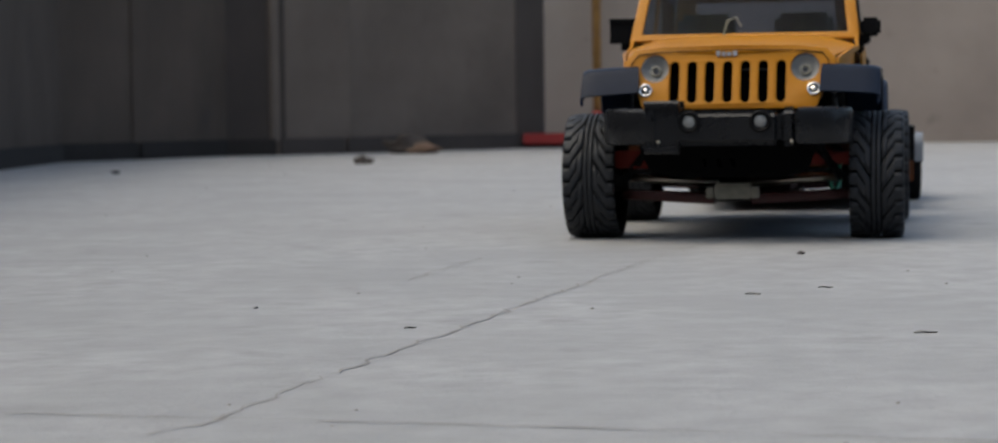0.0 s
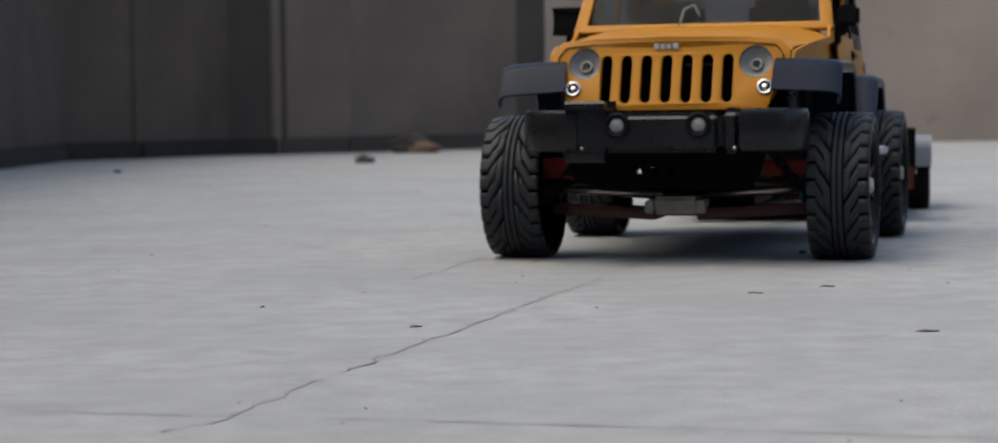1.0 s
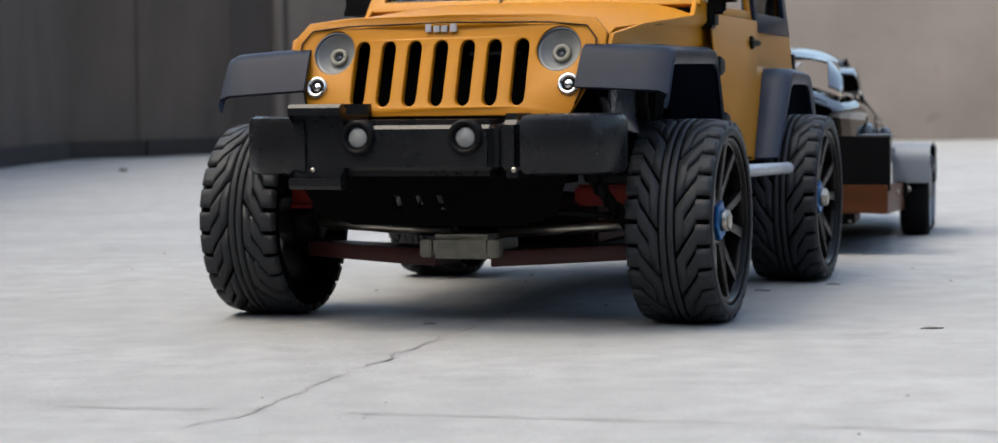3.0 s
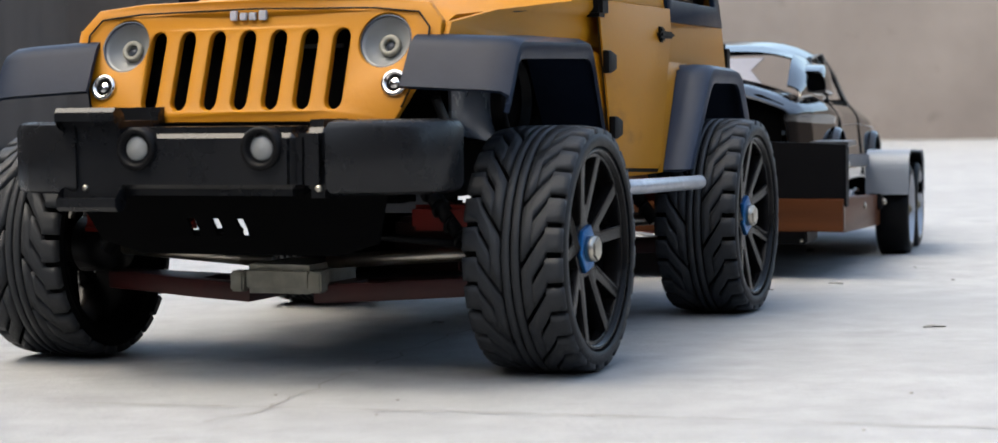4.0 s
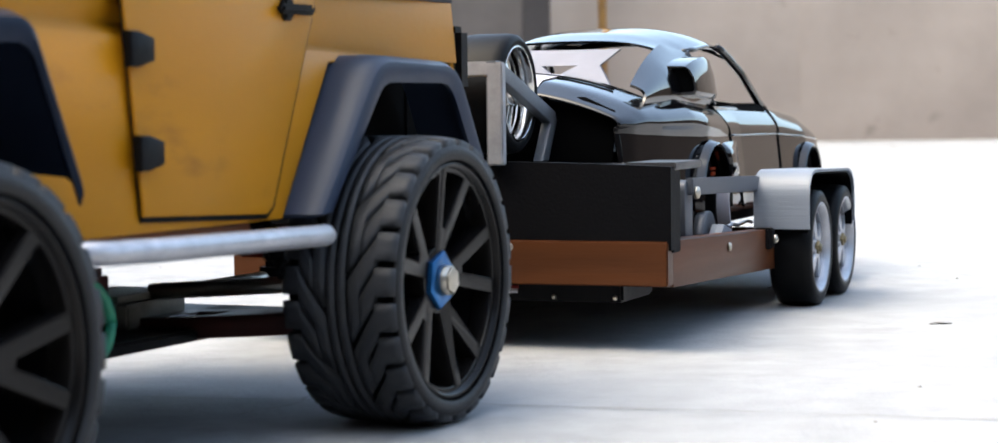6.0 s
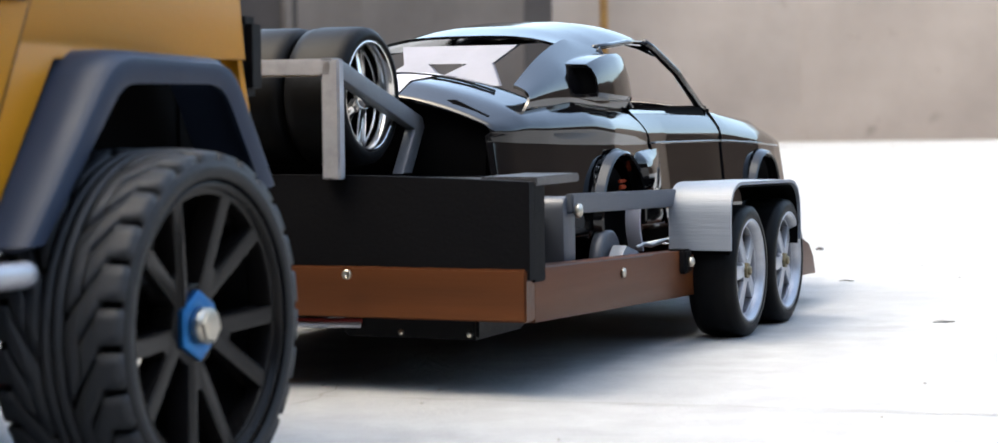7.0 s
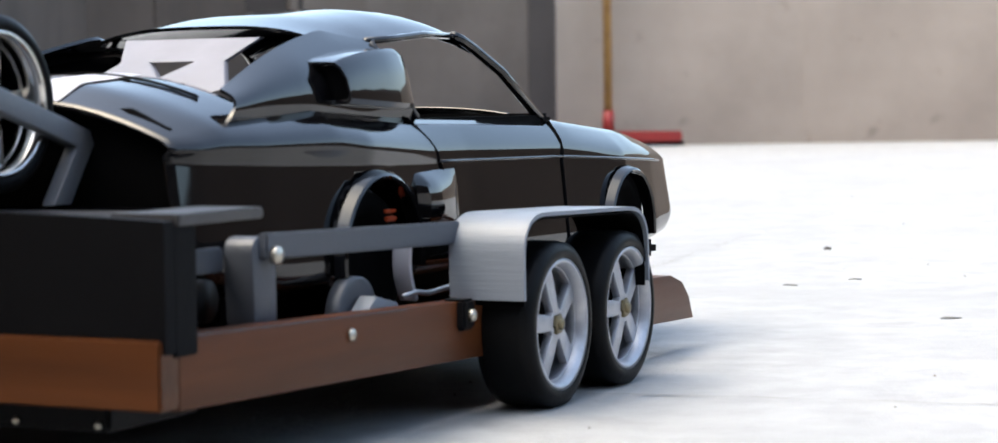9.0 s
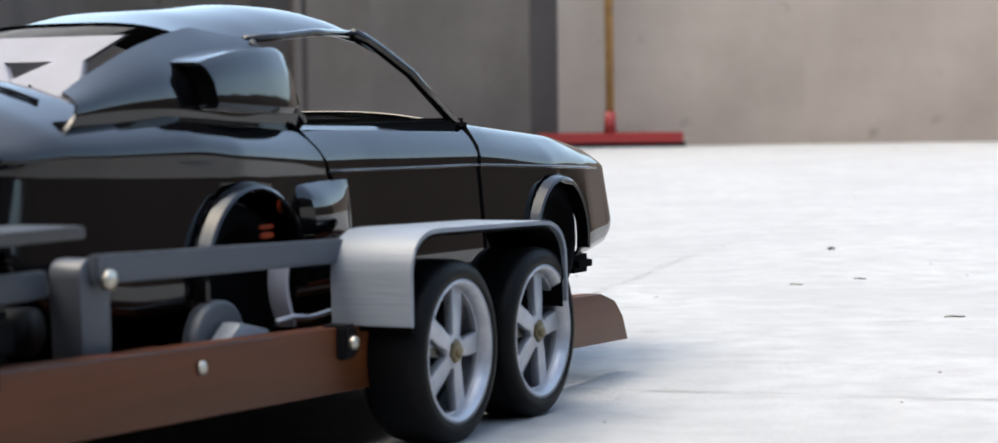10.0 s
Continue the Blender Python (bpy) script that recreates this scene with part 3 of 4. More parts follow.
        part("bumper_end", plate([(s * u, v) for u, v in end], [], 0.0325, lambda u, v, w: (u, v, 0.1028 + w), 0.004), BUMPER, fb)
        part("bumper_web", box(s * 0.060, s * 0.070, -0.0985, -0.066, 0.087, 0.1150, 0.003), BUMPER, fb)
        part("bumper_bolt", lathe([(0.0, 0.0016), (0.0012, 0.0014), (0.0016, 0.0005)], 10), STEEL, fb, "worn brass bolt").matrix_basis = pose(s * 0.058, -0.1035, 0.0895, 0, 0, -90)
        f = part("fog_lamp", lathe([(-0.008, 0.0098), (0.0018, 0.0096), (0.0028, 0.0084), (0.0022, 0.0068), (-0.005, 0.0062)], 28), BLACK, fb, "black fog lamp ring")
        f.matrix_basis = pose(s * 0.031, -0.104, 0.1070, 0, 0, -90)
        part("fog_lens", lathe([(-0.001, 0.0066), (0.0006, 0.0048), (0.0012, 0.0)], 20), LENS, fb, "grey fog lens").matrix_basis = pose(s * 0.031, -0.104, 0.1070, 0, 0, -90)
    part("tow_hook", rod([(-0.085, -0.094, 0.104), (-0.085, -0.098, 0.108), (-0.085, -0.095, 0.112)], 0.0015), STEEL, fb)
    holes = [[(a, 0.066), (a + 0.005, 0.066), (a + 0.003, 0.075), (a - 0.002, 0.075)] for a in (-0.022, -0.0095, 0.003)]
    # The shade below the bumper is put into the valance's near-black.
    part("valance", plate([(-0.080, 0.090), (0.080, 0.090), (0.070, 0.064), (0.05, 0.058), (-0.05, 0.058), (-0.070, 0.064)], holes, 0.003, lambda u, v, w: (u, -0.084 - w + (0.099 - v) * 0.45, v), 0.0006), SHADE_BLACK, t, "black slotted valance under the bumper")
    # body sides with wheel arches, doors
    for s in (-1, 1):
        to = lambda u, v, w, s=s: (s * (side_x(u) + w - lean(u, v)), u, v)
        outline = [(-0.048, 0.150), (-0.042, 0.162), (0.0, 0.169), (0.09, 0.1765), (0.105, 0.187), (0.140, 0.187), (0.140, 0.174), (0.395, 0.172), (0.395, 0.1460), (0.350, 0.1460), (0.345, 0.1445), (0.268, 0.1445), (0.222, 0.086), (0.098, 0.086), (0.072, 0.110), (0.052, 0.153), (0.0, 0.152)]
        part("body_side", plate(outline, [], 0.003, to, 0.0006), YELLOW, t, "yellow painted body side")
        door = [(0.1295, 0.0915), (0.2085, 0.0885), (0.2125, 0.091), (0.2575, 0.165), (0.2595, 0.1785), (0.1295, 0.1785)]
        grow = [(0.1286, 0.0892), (0.2097, 0.0860), (0.2150, 0.0898), (0.2600, 0.165), (0.2618, 0.1790), (0.1286, 0.1790)]
        part("door_gap", plate(grow, [], 0.0008, lambda u, v, w, s=s: (s * (side_x(u) - lean(u, v) + 0.0017 + w), u, v), 0.0001), BLACK, t)
        d = part("door", plate(door, [], 0.002, lambda u, v, w, s=s: (s * (side_x(u) - lean(u, v) + 0.0022 + w), u, v), 0.0006), YELLOW, t, "yellow door with black edges")
        for z in (0.1465, 0.112):
            hg = plate([(-0.002, -0.0048), (0.002, -0.0048), (0.0098, -0.0030), (0.0098, 0.0030), (0.002, 0.0048), (-0.002, 0.0048)], [], 0.004, lambda u, v, w, s=s, z=z: (s * (0.1205 - lean(0.13, z) + w), 0.1285 + u, z + v), 0.0012)
            part("hinge", hg, BLACK, d, "black door hinge")
        hd = box(s * 0.1125, s * 0.1165, 0.228, 0.2535, 0.1615, 0.1655, 0.0012)
        box(s * 0.107, s * 0.115, 0.232, 0.239, 0.159, 0.168, 0.001, hd)
        part("door_handle", hd, BLACK, d, "black door handle")
        mr = box(s * 0.110, s * 0.1295, 0.122, 0.136, 0.186, 0.204, 0.003)
        box(s * 0.107, s * 0.120, 0.126, 0.133, 0.1785, 0.188, 0.002, mr)
        box(s * 0.103, s * 0.114, 0.1235, 0.137, 0.170, 0.181, 0.002, mr)
        part("mirror", mr, BLACK, t, "black wing mirror")
        # window band and door top
        part("window_frame", plate([(0.1295, 0.1785), (0.262, 0.1785), (0.262, 0.243), (0.150, 0.243)], [[(0.138, 0.185), (0.254, 0.185), (0.254, 0.236), (0.154, 0.236)]], 0.003, lambda u, v, w, s=s: (s * (0.1065 + w - (v - 0.178) * 0.12), u, v), 0.0006), YELLOW, t)
        part("hardtop_side", plate([(0.263, 0.1725), (0.396, 0.1725), (0.392, 0.246), (0.263, 0.246)], [[(0.272, 0.184), (0.382, 0.184), (0.380, 0.232), (0.272, 0.232)]], 0.0035, lambda u, v, w, s=s: (s * (side_x(u) - lean(u, 0.172) + w - (v - 0.172) * 0.12), u, v), 0.0008), GUN, t, "dark grey hardtop side")
        part("side_glass", box(s * 0.0985, s * 0.099, 0.272, 0.382, 0.184, 0.232, 0), GLASS, t)
        # flares
        f0 = rounded([(-0.066, 0.1315), (-0.052, 0.1555), (0.050, 0.157), (0.0735, 0.108)], 0.007)
        rows = [[(s * x, y, z - dz) for x, dz in ((side_x(y) - 0.012, -0.002), (0.118, 0.0), (0.128, 0.0008), (0.1325, 0.003), (0.1332, 0.0065), (0.1320, 0.0105))] for y, z in f0]
        ff = part("front_flare", grid(rows, None, 0.0022), GUN, t, "slate black front fender flare with chips")
        r0 = rounded([(0.223, 0.087), (0.274, 0.1475), (0.349, 0.1450), (0.378, 0.100)], 0.012)
        c0 = Vector((0.30, 0.09))
        rows = []
        for y, z in r0:
            inw = (c0 - Vector((y, z))).normalized()
            rows.append([(s * x, y + inw.x * k, z + inw.y * k) for x, k in ((0.104, 0.0), (0.120, 0.0), (0.129, 0.0006), (0.1325, 0.003), (0.1332, 0.0065), (0.1320, 0.0115))])
        part("rear_flare", grid(rows, None, 0.0022), FLARE_SKY, t, "slate grey rear fender flare with the sky's reflection in its blue")
        # running board: a bright rounded tube
        part("running_board", rod([(s * 0.128, 0.062, 0.0835), (s * 0.140, 0.075, 0.083), (s * 0.143, 0.10, 0.0825), (s * 0.143, 0.2075, 0.0805), (s * 0.142, 0.2105, 0.0805)], 0.0039, 14), SILVER, t, "brushed aluminium running board")
        part("sill", box(s * 0.098, s * 0.114, 0.085, 0.205, 0.0775, 0.0865), WOOD, t)
        # inner wing and parts that show in the wheel well
        part("inner_wing", plate([(-0.03, 0.112), (0.104, 0.100), (0.098, 0.128), (0.090, 0.146), (0.080, 0.154), (0.070, 0.154), (0.060, 0.148), (0.03, 0.147), (0.022, 0.151), (-0.03, 0.150)], [circle(0.0, 0.139, 0.003, 12)], 0.002, lambda u, v, w, s=s: (s * (0.090 + w), u, v)), WINGGREY, t, "grey inner wing plate")
        part("wing_bolt", lathe([(0.0, 0.0042), (0.004, 0.004), (0.005, 0.002)], 14), BLACK, t).matrix_basis = pose(s * 0.091, 0.078, 0.1495, 0, 0, 0 if s > 0 else 180)
        mo = part("motor", lathe([(-0.035, 0.0205), (0.0, 0.0205), (0.002, 0.0195), (0.002, 0.0178), (-0.004, 0.0178)], 36), BLACK, t, "black motor can")
        mo.matrix_basis = pose(s * 0.096, 0.040, 0.127, 0, 0, 0 if s > 0 else 180)
        part("fan_mouth", lathe([(-0.003, 0.0178), (-0.002, 0.008), (-0.001, 0.0)], 30), SHADE_BLACK, mo)
        # Near-black blocks; the wheel wells' shade is put into their colour.
        part("rear_liner", box(s * 0.060, s * 0.100, 0.362, 0.3965, 0.104, 0.166, 0.002), SHADE_BLACK, t)
        part("wheel_liner", box(s * 0.060, s * 0.099, 0.215, 0.388, 0.096, 0.166, 0.004), SHADE_BLACK, t)
        part("shock_tower", plate([(-0.03, 0.075), (0.03, 0.075), (0.022, 0.118), (0.008, 0.128), (-0.008, 0.128), (-0.022, 0.118)], [circle(0, 0.118, 0.004, 12)], 0.003, lambda u, v, w, s=s: (s * (0.052 + 0.5 * u + 0.5 * 0.02), -0.018 + w, v)), DARKGREY, t)
        for y, k in ((-0.02, -1), (0.272, -1)):
            b = bmesh.new()
            rod([(s * 0.05, y, 0.118), (s * 0.098, y, 0.055)], 0.004, 12, b)
            pts = [(s * (0.055 + 0.038 * a), y + 0.0085 * math.sin(a * 44), 0.111 - 0.05 * a + 0.0085 * math.cos(a * 44) * 0.6) for a in np.linspace(0, 1, 90)]
            rod(pts, 0.0012, 6, b)
            part("shock", b, BLACK, t, "black coil-over shock")
        for y in (-0.004, 0.2916):
            b = plate([(0.018, -0.02), (0.05, -0.017), (0.102, -0.006), (0.102, 0.006), (0.05, 0.017), (0.018, 0.02)], [[(0.03, -0.012), (0.05, -0.010), (0.05, 0.010), (0.03, 0.012)]], 0.009, lambda u, v, w, s=s, y=y: (s * u, y + v, 0.036 + w + (u - 0.02) * 0.05), 0.001)
            part("suspension_arm", b, DARKRED, t, "red alloy suspension arm")
            b = box(s * 0.066, s * 0.106, y - 0.018, y + 0.012, 0.0665, 0.0785, 0.002)
            part("upper_arm", b, MIDRED, t, "red upper arm")
            part("drive_shaft", rod([(s * 0.015, y, 0.050), (s * 0.112, y, 0.0565)], 0.0035), STEEL, t)
            kn = lathe([(0.0, 0.012), (0.022, 0.014), (0.024, 0.006)], 20)
            part("knuckle", kn, BLACK, t).matrix_basis = pose(s * 0.098, y, 0.057, 0, 0, 0 if s > 0 else 180)
        part("steering_link", rod([(s * 0.02, -0.026, 0.066), (s * 0.100, -0.022, 0.060)], 0.0018), BLACK, t)
    # screen frame, glass, roof
    a = math.radians(36)
    wf = plate([(-0.109, 0.0), (0.109, 0.0), (0.101, 0.072), (-0.101, 0.072)], [[(-0.1, 0.006), (0.1, 0.006), (0.094, 0.064), (-0.094, 0.064)]], 0.004, lambda u, v, w: (u, 0.104 + v * math.sin(a) - w * math.cos(a), 0.184 + v * math.cos(a) + w * math.sin(a)), 0.001)
    wso = part("windscreen_frame", wf, YELLOW, t, "yellow windscreen frame")
    part("windscreen", grid([[(x, 0.106 + v * math.sin(a), 0.184 + v * math.cos(a)) for x in (-0.1, 0.1)] for v in (0.006, 0.064)], None, 0.001), GLASS, wso, "tinted windscreen").visible_shadow = False
    part("wiper", rod([(-0.02, 0.104, 0.187), (-0.016, 0.112, 0.203), (-0.008, 0.116, 0.2065), (-0.003, 0.112, 0.197)], 0.0009, 8), GEAR, wso, "bent wire wiper")
    rf = [[(x, y, 0.2435 + 0.006 * (1 - (x / 0.100) ** 2) + 0.002 * math.sin((y - 0.14) * 12)) for x in np.linspace(-0.100, 0.100, 13)] for y in np.linspace(0.143, 0.394, 9)]
    part("roof", grid(rf, None, 0.004), GUN, t, "dark grey hardtop roof")
    b = plate([(-0.113, 0.100), (0.113, 0.100), (0.102, 0.172), (0.094, 0.245), (-0.094, 0.245), (-0.102, 0.172)], [[(-0.08, 0.185), (0.08, 0.185), (0.076, 0.235), (-0.076, 0.235)]], 0.004, lambda u, v, w: (u, 0.396 + w, v), 0.001)
    part("tailgate", b, YELLOW, t, "yellow tailgate")
    b = box(-0.101, 0.101, 0.398, 0.409, 0.1215, 0.168, 0.004)
    part("rear_panel", b, YELLOW, t)
    for s in (-1, 1):
        tl = box(s * 0.098, s * 0.1095, 0.398, 0.4105, 0.132, 0.162, 0.003)
        part("tail_light", tl, BLACK, t, "black tail light housing")
    part("rear_bumper", box(-0.10, 0.10, 0.395, 0.412, 0.092, 0.107, 0.003), BLACK, t, "black rear bumper")
    # seats and dash inside
    b = box(-0.10, 0.10, 0.118, 0.14, 0.150, 0.183, 0.004)
    part("dashboard", b, SHADE_BLACK, t)
    for s in (-1, 1):
        b = box(s * 0.05 - 0.03, s * 0.05 + 0.03, 0.24, 0.26, 0.12, 0.215, 0.006)
        part("seat", b, DARKGREY, t)
    # Near-black fillings; the shade inside the body is put into their colour.
    part("bulkhead", box(-0.100, 0.100, 0.101, 0.106, 0.088, 0.166, 0.001), SHADE_BLACK, t)
    part("grille_backing", box(-0.086, 0.086, -0.034, -0.030, 0.112, 0.162, 0.001), SHADE_BLACK, t)
    part("floor_pan", box(-0.105, 0.105, 0.09, 0.39, 0.084, 0.094, 0.001), SHADE_BLACK, t)
    part("engine_bay", box(-0.072, 0.072, -0.045, 0.09, 0.080, 0.150, 0.004), SHADE_BLACK, t)
    # chassis and drive line
    part("chassis_plate", box(-0.048, 0.048, 0.025, 0.37, 0.032, 0.037, 0.001), BLACK, t, "black chassis plate")
    for y in (0.0, 0.2916):
        b = box(-0.019, 0.019, y - 0.03, y + 0.022, 0.036, 0.050, 0.003)
        box(-0.024, -0.017, y - 0.032, y - 0.022, 0.037, 0.047, 0.001, b), box(0.017, 0.024, y - 0.032, y - 0.022, 0.037, 0.047, 0.001, b)
        part("gearbox", b, GEAR, t, "grimy grey gearbox housing")
    part("battery", box(-0.042, -0.006, 0.08, 0.23, 0.035, 0.072, 0.003), SHADE_BLACK, t, "black battery pack")
    part("battery_strap", box(0.004, 0.044, 0.10, 0.22, 0.035, 0.066, 0.003), DARKRED, t)
    part("cable", rod([(0.092, -0.052, 0.128), (0.094, -0.040, 0.112), (0.09, -0.020, 0.106), (0.075, 0.0, 0.112)], 0.0022, 8), WIRE, t, "black cable")
    ring = [(0.085 + 0.004 * math.cos(k), 0.135 + 0.016 * math.cos(k), 0.053 + 0.016 * math.sin(k)) for k in np.linspace(0, math.tau, 24)]
    part("green_lead", rod(ring, 0.0022, 8), GREEN, t, "green cable loop")
    part("light_strip", box(0.096, 0.104, -0.004, 0.008, 0.1495, 0.1515, 0.0004), GREEN, t)
    part("hitch", rod([(0, 0.36, 0.045), (0, 0.43, 0.045), (0, 0.43, 0.056)], 0.004), STEEL, t, "steel tow hitch")
    wheels = []
    for y in (0.0, 0.2950):
        for s in (-1, 1):
            w = add_truck_wheel(t)
            wheels.append((w, s * (0.1285 if y < 0.1 else 0.1308), y, 0.0575, s))
    return t, wheels


truck, truck_wheels = build_truck()


# ---- the trailer ----
def deck_z(y):
    """Top of the trailer's side rails, which slope down to the rear."""
    return 0.0457 - 0.035 * y


def build_trailer():
    t = thing("car_trailer", "brown wooden twin-axle toy trailer with grey fenders and black board", "trailer")
    for s in (-1, 1):
        end = [(0.205, deck_z(0.205)), (0.222, deck_z(0.222) - 0.004), (0.232, deck_z(0.232) - 0.012), (0.238, deck_z(0.238) - 0.0230)]
        out = [(-0.260, deck_z(-0.260) - 0.0240)] + end[::-1] + [(-0.260, deck_z(-0.260))]
        part("side_rail", plate(out, [], 0.010, lambda u, v, w, s=s: (s * (0.1205 + w), u, v), 0.0006), WOOD, t, "brown wooden side rail")
        part("rail_groove", box(s * 0.1256, s * 0.1259, -0.260, -0.10, 0.0455, 0.0459, 0, None, pose(0, 0, 0, -2.0, 0, 0)), DARKGREY, t)
        for y, dz in ((-0.1445, 0.007), (0.02, 0.009)):
            b = part("rail_screw", lathe([(0.0, 0.0026), (0.0012, 0.0024), (0.0018, 0.0008)], 14), STEEL, t, "brass screw head")
            b.matrix_basis = pose(s * 0.1257, y, deck_z(y) - dz, 0, 0, 0 if s > 0 else 180)
        # black lip along the rail top behind the front board
        part("board_lip", box(s * 0.100, s * 0.1275, -0.2625, -0.2090, 0.0915, 0.0955, 0.0006), BOARD_SHEEN, t, "black top lip of the front board")
        part("board_return", box(s * 0.122, s * 0.1268, -0.2645, -0.251, 0.0485, 0.0915, 0.0006), MATTBLACK, t)
        # grey linkage: post, arm and bolt
        part("post", plate(rounded([(-0.192, 0.040), (-0.194, 0.083), (-0.179, 0.082), (-0.179, 0.040)], 0.006), [], 0.0125, lambda u, v, w, s=s: (s * (0.1075 + w), u, v), 0.001), DARKGREY, t, "grey printed post")
        part("arm", box(s * 0.1125, s * 0.117, -0.192, 0.012, 0.0700, 0.0795, 0.0008, None, pose(0, 0, 0, -1.6, 0, 0)), DARKGREY, t, "grey printed bar")
        part("front_arm", box(s * 0.098, s * 0.102, -0.265, -0.195, 0.071, 0.080, 0.0008), DARKGREY, t)
        b = part("arm_bolt", lathe([(0.0, 0.0036), (0.002, 0.0034), (0.003, 0.001)], 16), STEEL, t, "steel arm bolt")
        b.matrix_basis = pose(s * 0.1168, -0.1845, 0.0765, 0, 0, 0 if s > 0 else 180)
        # fender over both wheels
        path = rounded([(-0.037, 0.0475), (-0.0375, 0.0845), (0.1085, 0.0810), (0.1105, 0.0450)], 0.024, 9)
        part("fender", grid([[(s * x, y, z) for x in (0.1145, 0.123, 0.133, 0.142, 0.1495)] for y, z in path], None, 0.0018), PRINTGREY, t, "light grey printed double fender")
        # Added near-black sheet standing in for the shade under the fender.
        part("fender_liner", grid([[(s * x, 0.025 + (y - 0.025) * 0.965, z - 0.0024) for x in (0.1145, 0.135, 0.1482)] for y, z in path], None, 0.0008), SHADE_BLACK, t)
        part("fender_bracket", box(s * 0.118, s * 0.1295, -0.053, -0.043, 0.036, 0.049, 0.0012), BLACK, t)
        b = part("bracket_screw", lathe([(0.0, 0.0028), (0.002, 0.0026), (0.003, 0.001)], 14), STEEL, t, "brass screw")
        b.matrix_basis = pose(s * 0.1297, -0.0485, 0.0422, 0, 0, 0 if s > 0 else 180)
        for y in (0.0075, 0.0875):
            part("axle", rod([(0, y, 0.0335), (s * 0.140, y, 0.0335)], 0.003), STEEL, t)
        # runway plank
        part("runway", box(s * 0.055, s * 0.106, -0.268, 0.21, 0.026, 0.031, 0.0008, None, pose(0, 0, 0.002, -2.0, 0, 0)), WOOD, t, "wooden runway plank")
        # grey pulley disc, wedge and white strap beside the car
        d = part("disc", lathe([(-0.003, 0.0165), (0.003, 0.0165), (0.0036, 0.0150), (0.0036, 0.004)], 40), DARKGREY, t, "grey printed disc")
        d.matrix_basis = pose(s * 0.098, -0.094, 0.0450)
        part("wedge", plate([(-0.024, 0.0), (0.02, 0.0), (0.014, 0.010), (-0.004, 0.014)], [], 0.008, lambda u, v, w, s=s: (s * (0.107 + w), -0.092 + u, 0.039 + v), 0.0008), PRINTGREY, t)
        part("strap", grid([[(s * x, -0.044 - 0.006 * math.sin(k * 2.2) , 0.047 + 0.024 * k) for x in (0.094, 0.098, 0.102)] for k in np.linspace(0, 1, 9)], None, 0.0022), WHITE, t, "pale curved strap")
        wr = rod([(s * 0.104, -0.06 + 0.012 * k, 0.0505 + 0.0008 * math.sin(k * 2.1)) for k in range(0, 6)], 0.0012, 8)
        part("lashing_wire", wr, SILVER, t, "bright lashing wire")
    # Added panel closing the open frame, to block light from the floor below.
    part("deck_panel", box(-0.110, 0.111, -0.265, 0.19, 0.0245, 0.0262, 0.0003, None, pose(0, 0, 0.001, -2.0, 0, 0)), SHADE_BLACK, t, "added dark panel that deepens the shade under the trailer")
    part("front_rail", box(-0.1255, 0.1255, -0.272, -0.2605, 0.0312, 0.0548, 0.0008), WOODR, t, "brown wooden front rail")
    part("rear_rail", box(-0.112, 0.112, 0.20, 0.21, 0.02, 0.034, 0.0008), WOODR, t)
    for y in (-0.15, -0.02, 0.1):
        part("cross_bar", box(-0.112, 0.112, y - 0.006, y + 0.006, deck_z(y) - 0.018, deck_z(y) - 0.008, 0.0008), WOODR, t)
    # front board, slightly bowed along its top
    rows = []
    for z0, z1 in ((0.0500, 0.0500), (0.0935, 0.0965)):
        rows.append([(x, -0.2705, z0 + (z1 - z0) * (1 - (x / 0.127) ** 2)) for x in np.linspace(-0.127, 0.127, 17)])
    fbm = grid(rows, None, 0.006)
    part("front_board", fbm, MATTBLACK, t, "matt black front board")
    b = part("board_screw", lathe([(0.0, 0.0024), (0.0012, 0.0022), (0.0014, 0.0012), (0.0004, 0.001)], 14), STEEL, t, "steel screw head")
    b.matrix_basis = pose(0.0400, -0.2768, 0.0515, 0, 0, -90)
    part("front_shelf", box(-0.10, 0.10, -0.264, -0.210, 0.0905, 0.0935, 0.0006), BOARD_SHEEN, t, "black shelf behind the front board")
    part("winch", box(0.060, 0.098, -0.262, -0.205, 0.052, 0.068, 0.003), BLACK, t, "black winch block")
    part("winch_drum", lathe([(0.0, 0.008), (0.02, 0.008)], 20), BLACK, t).matrix_basis = pose(0.075, -0.196, 0.060)
    part("battery_box", box(0.030, 0.098, -0.262, -0.205, 0.0215, 0.0335, 0.0015), BLACK, t, "black box under the trailer front")
    for x in (0.060, 0.094):
        part("box_screw", lathe([(0.0, 0.0015), (0.001, 0.001)], 10), STEEL, t).matrix_basis = pose(x, -0.2625, 0.0242, 0, 0, -90)
    wire = lambda dy, dz: [(-0.085 + 0.125 * k, -0.274 + dy + 0.01 * k * k, 0.0335 - 0.0065 * k + 0.0012 * math.sin(k * 7) + dz) for k in np.linspace(0, 1, 14)]
    part("red_wire", rod(wire(0.0016, 0.0012), 0.0011, 8), RED, t, "red wire")
    part("white_wire", rod(wire(0, -0.0006), 0.0013, 8), WHITE, t, "white wire")
    # tongue
    part("tongue_bar", rod([(-0.01, -0.278, 0.042), (-0.035, -0.392, 0.044)], 0.0045), SHADE_BLACK, t, "dark drawbar")
    part("coupling", box(-0.045, -0.025, -0.402, -0.380, 0.040, 0.052, 0.003), BLACK, t)
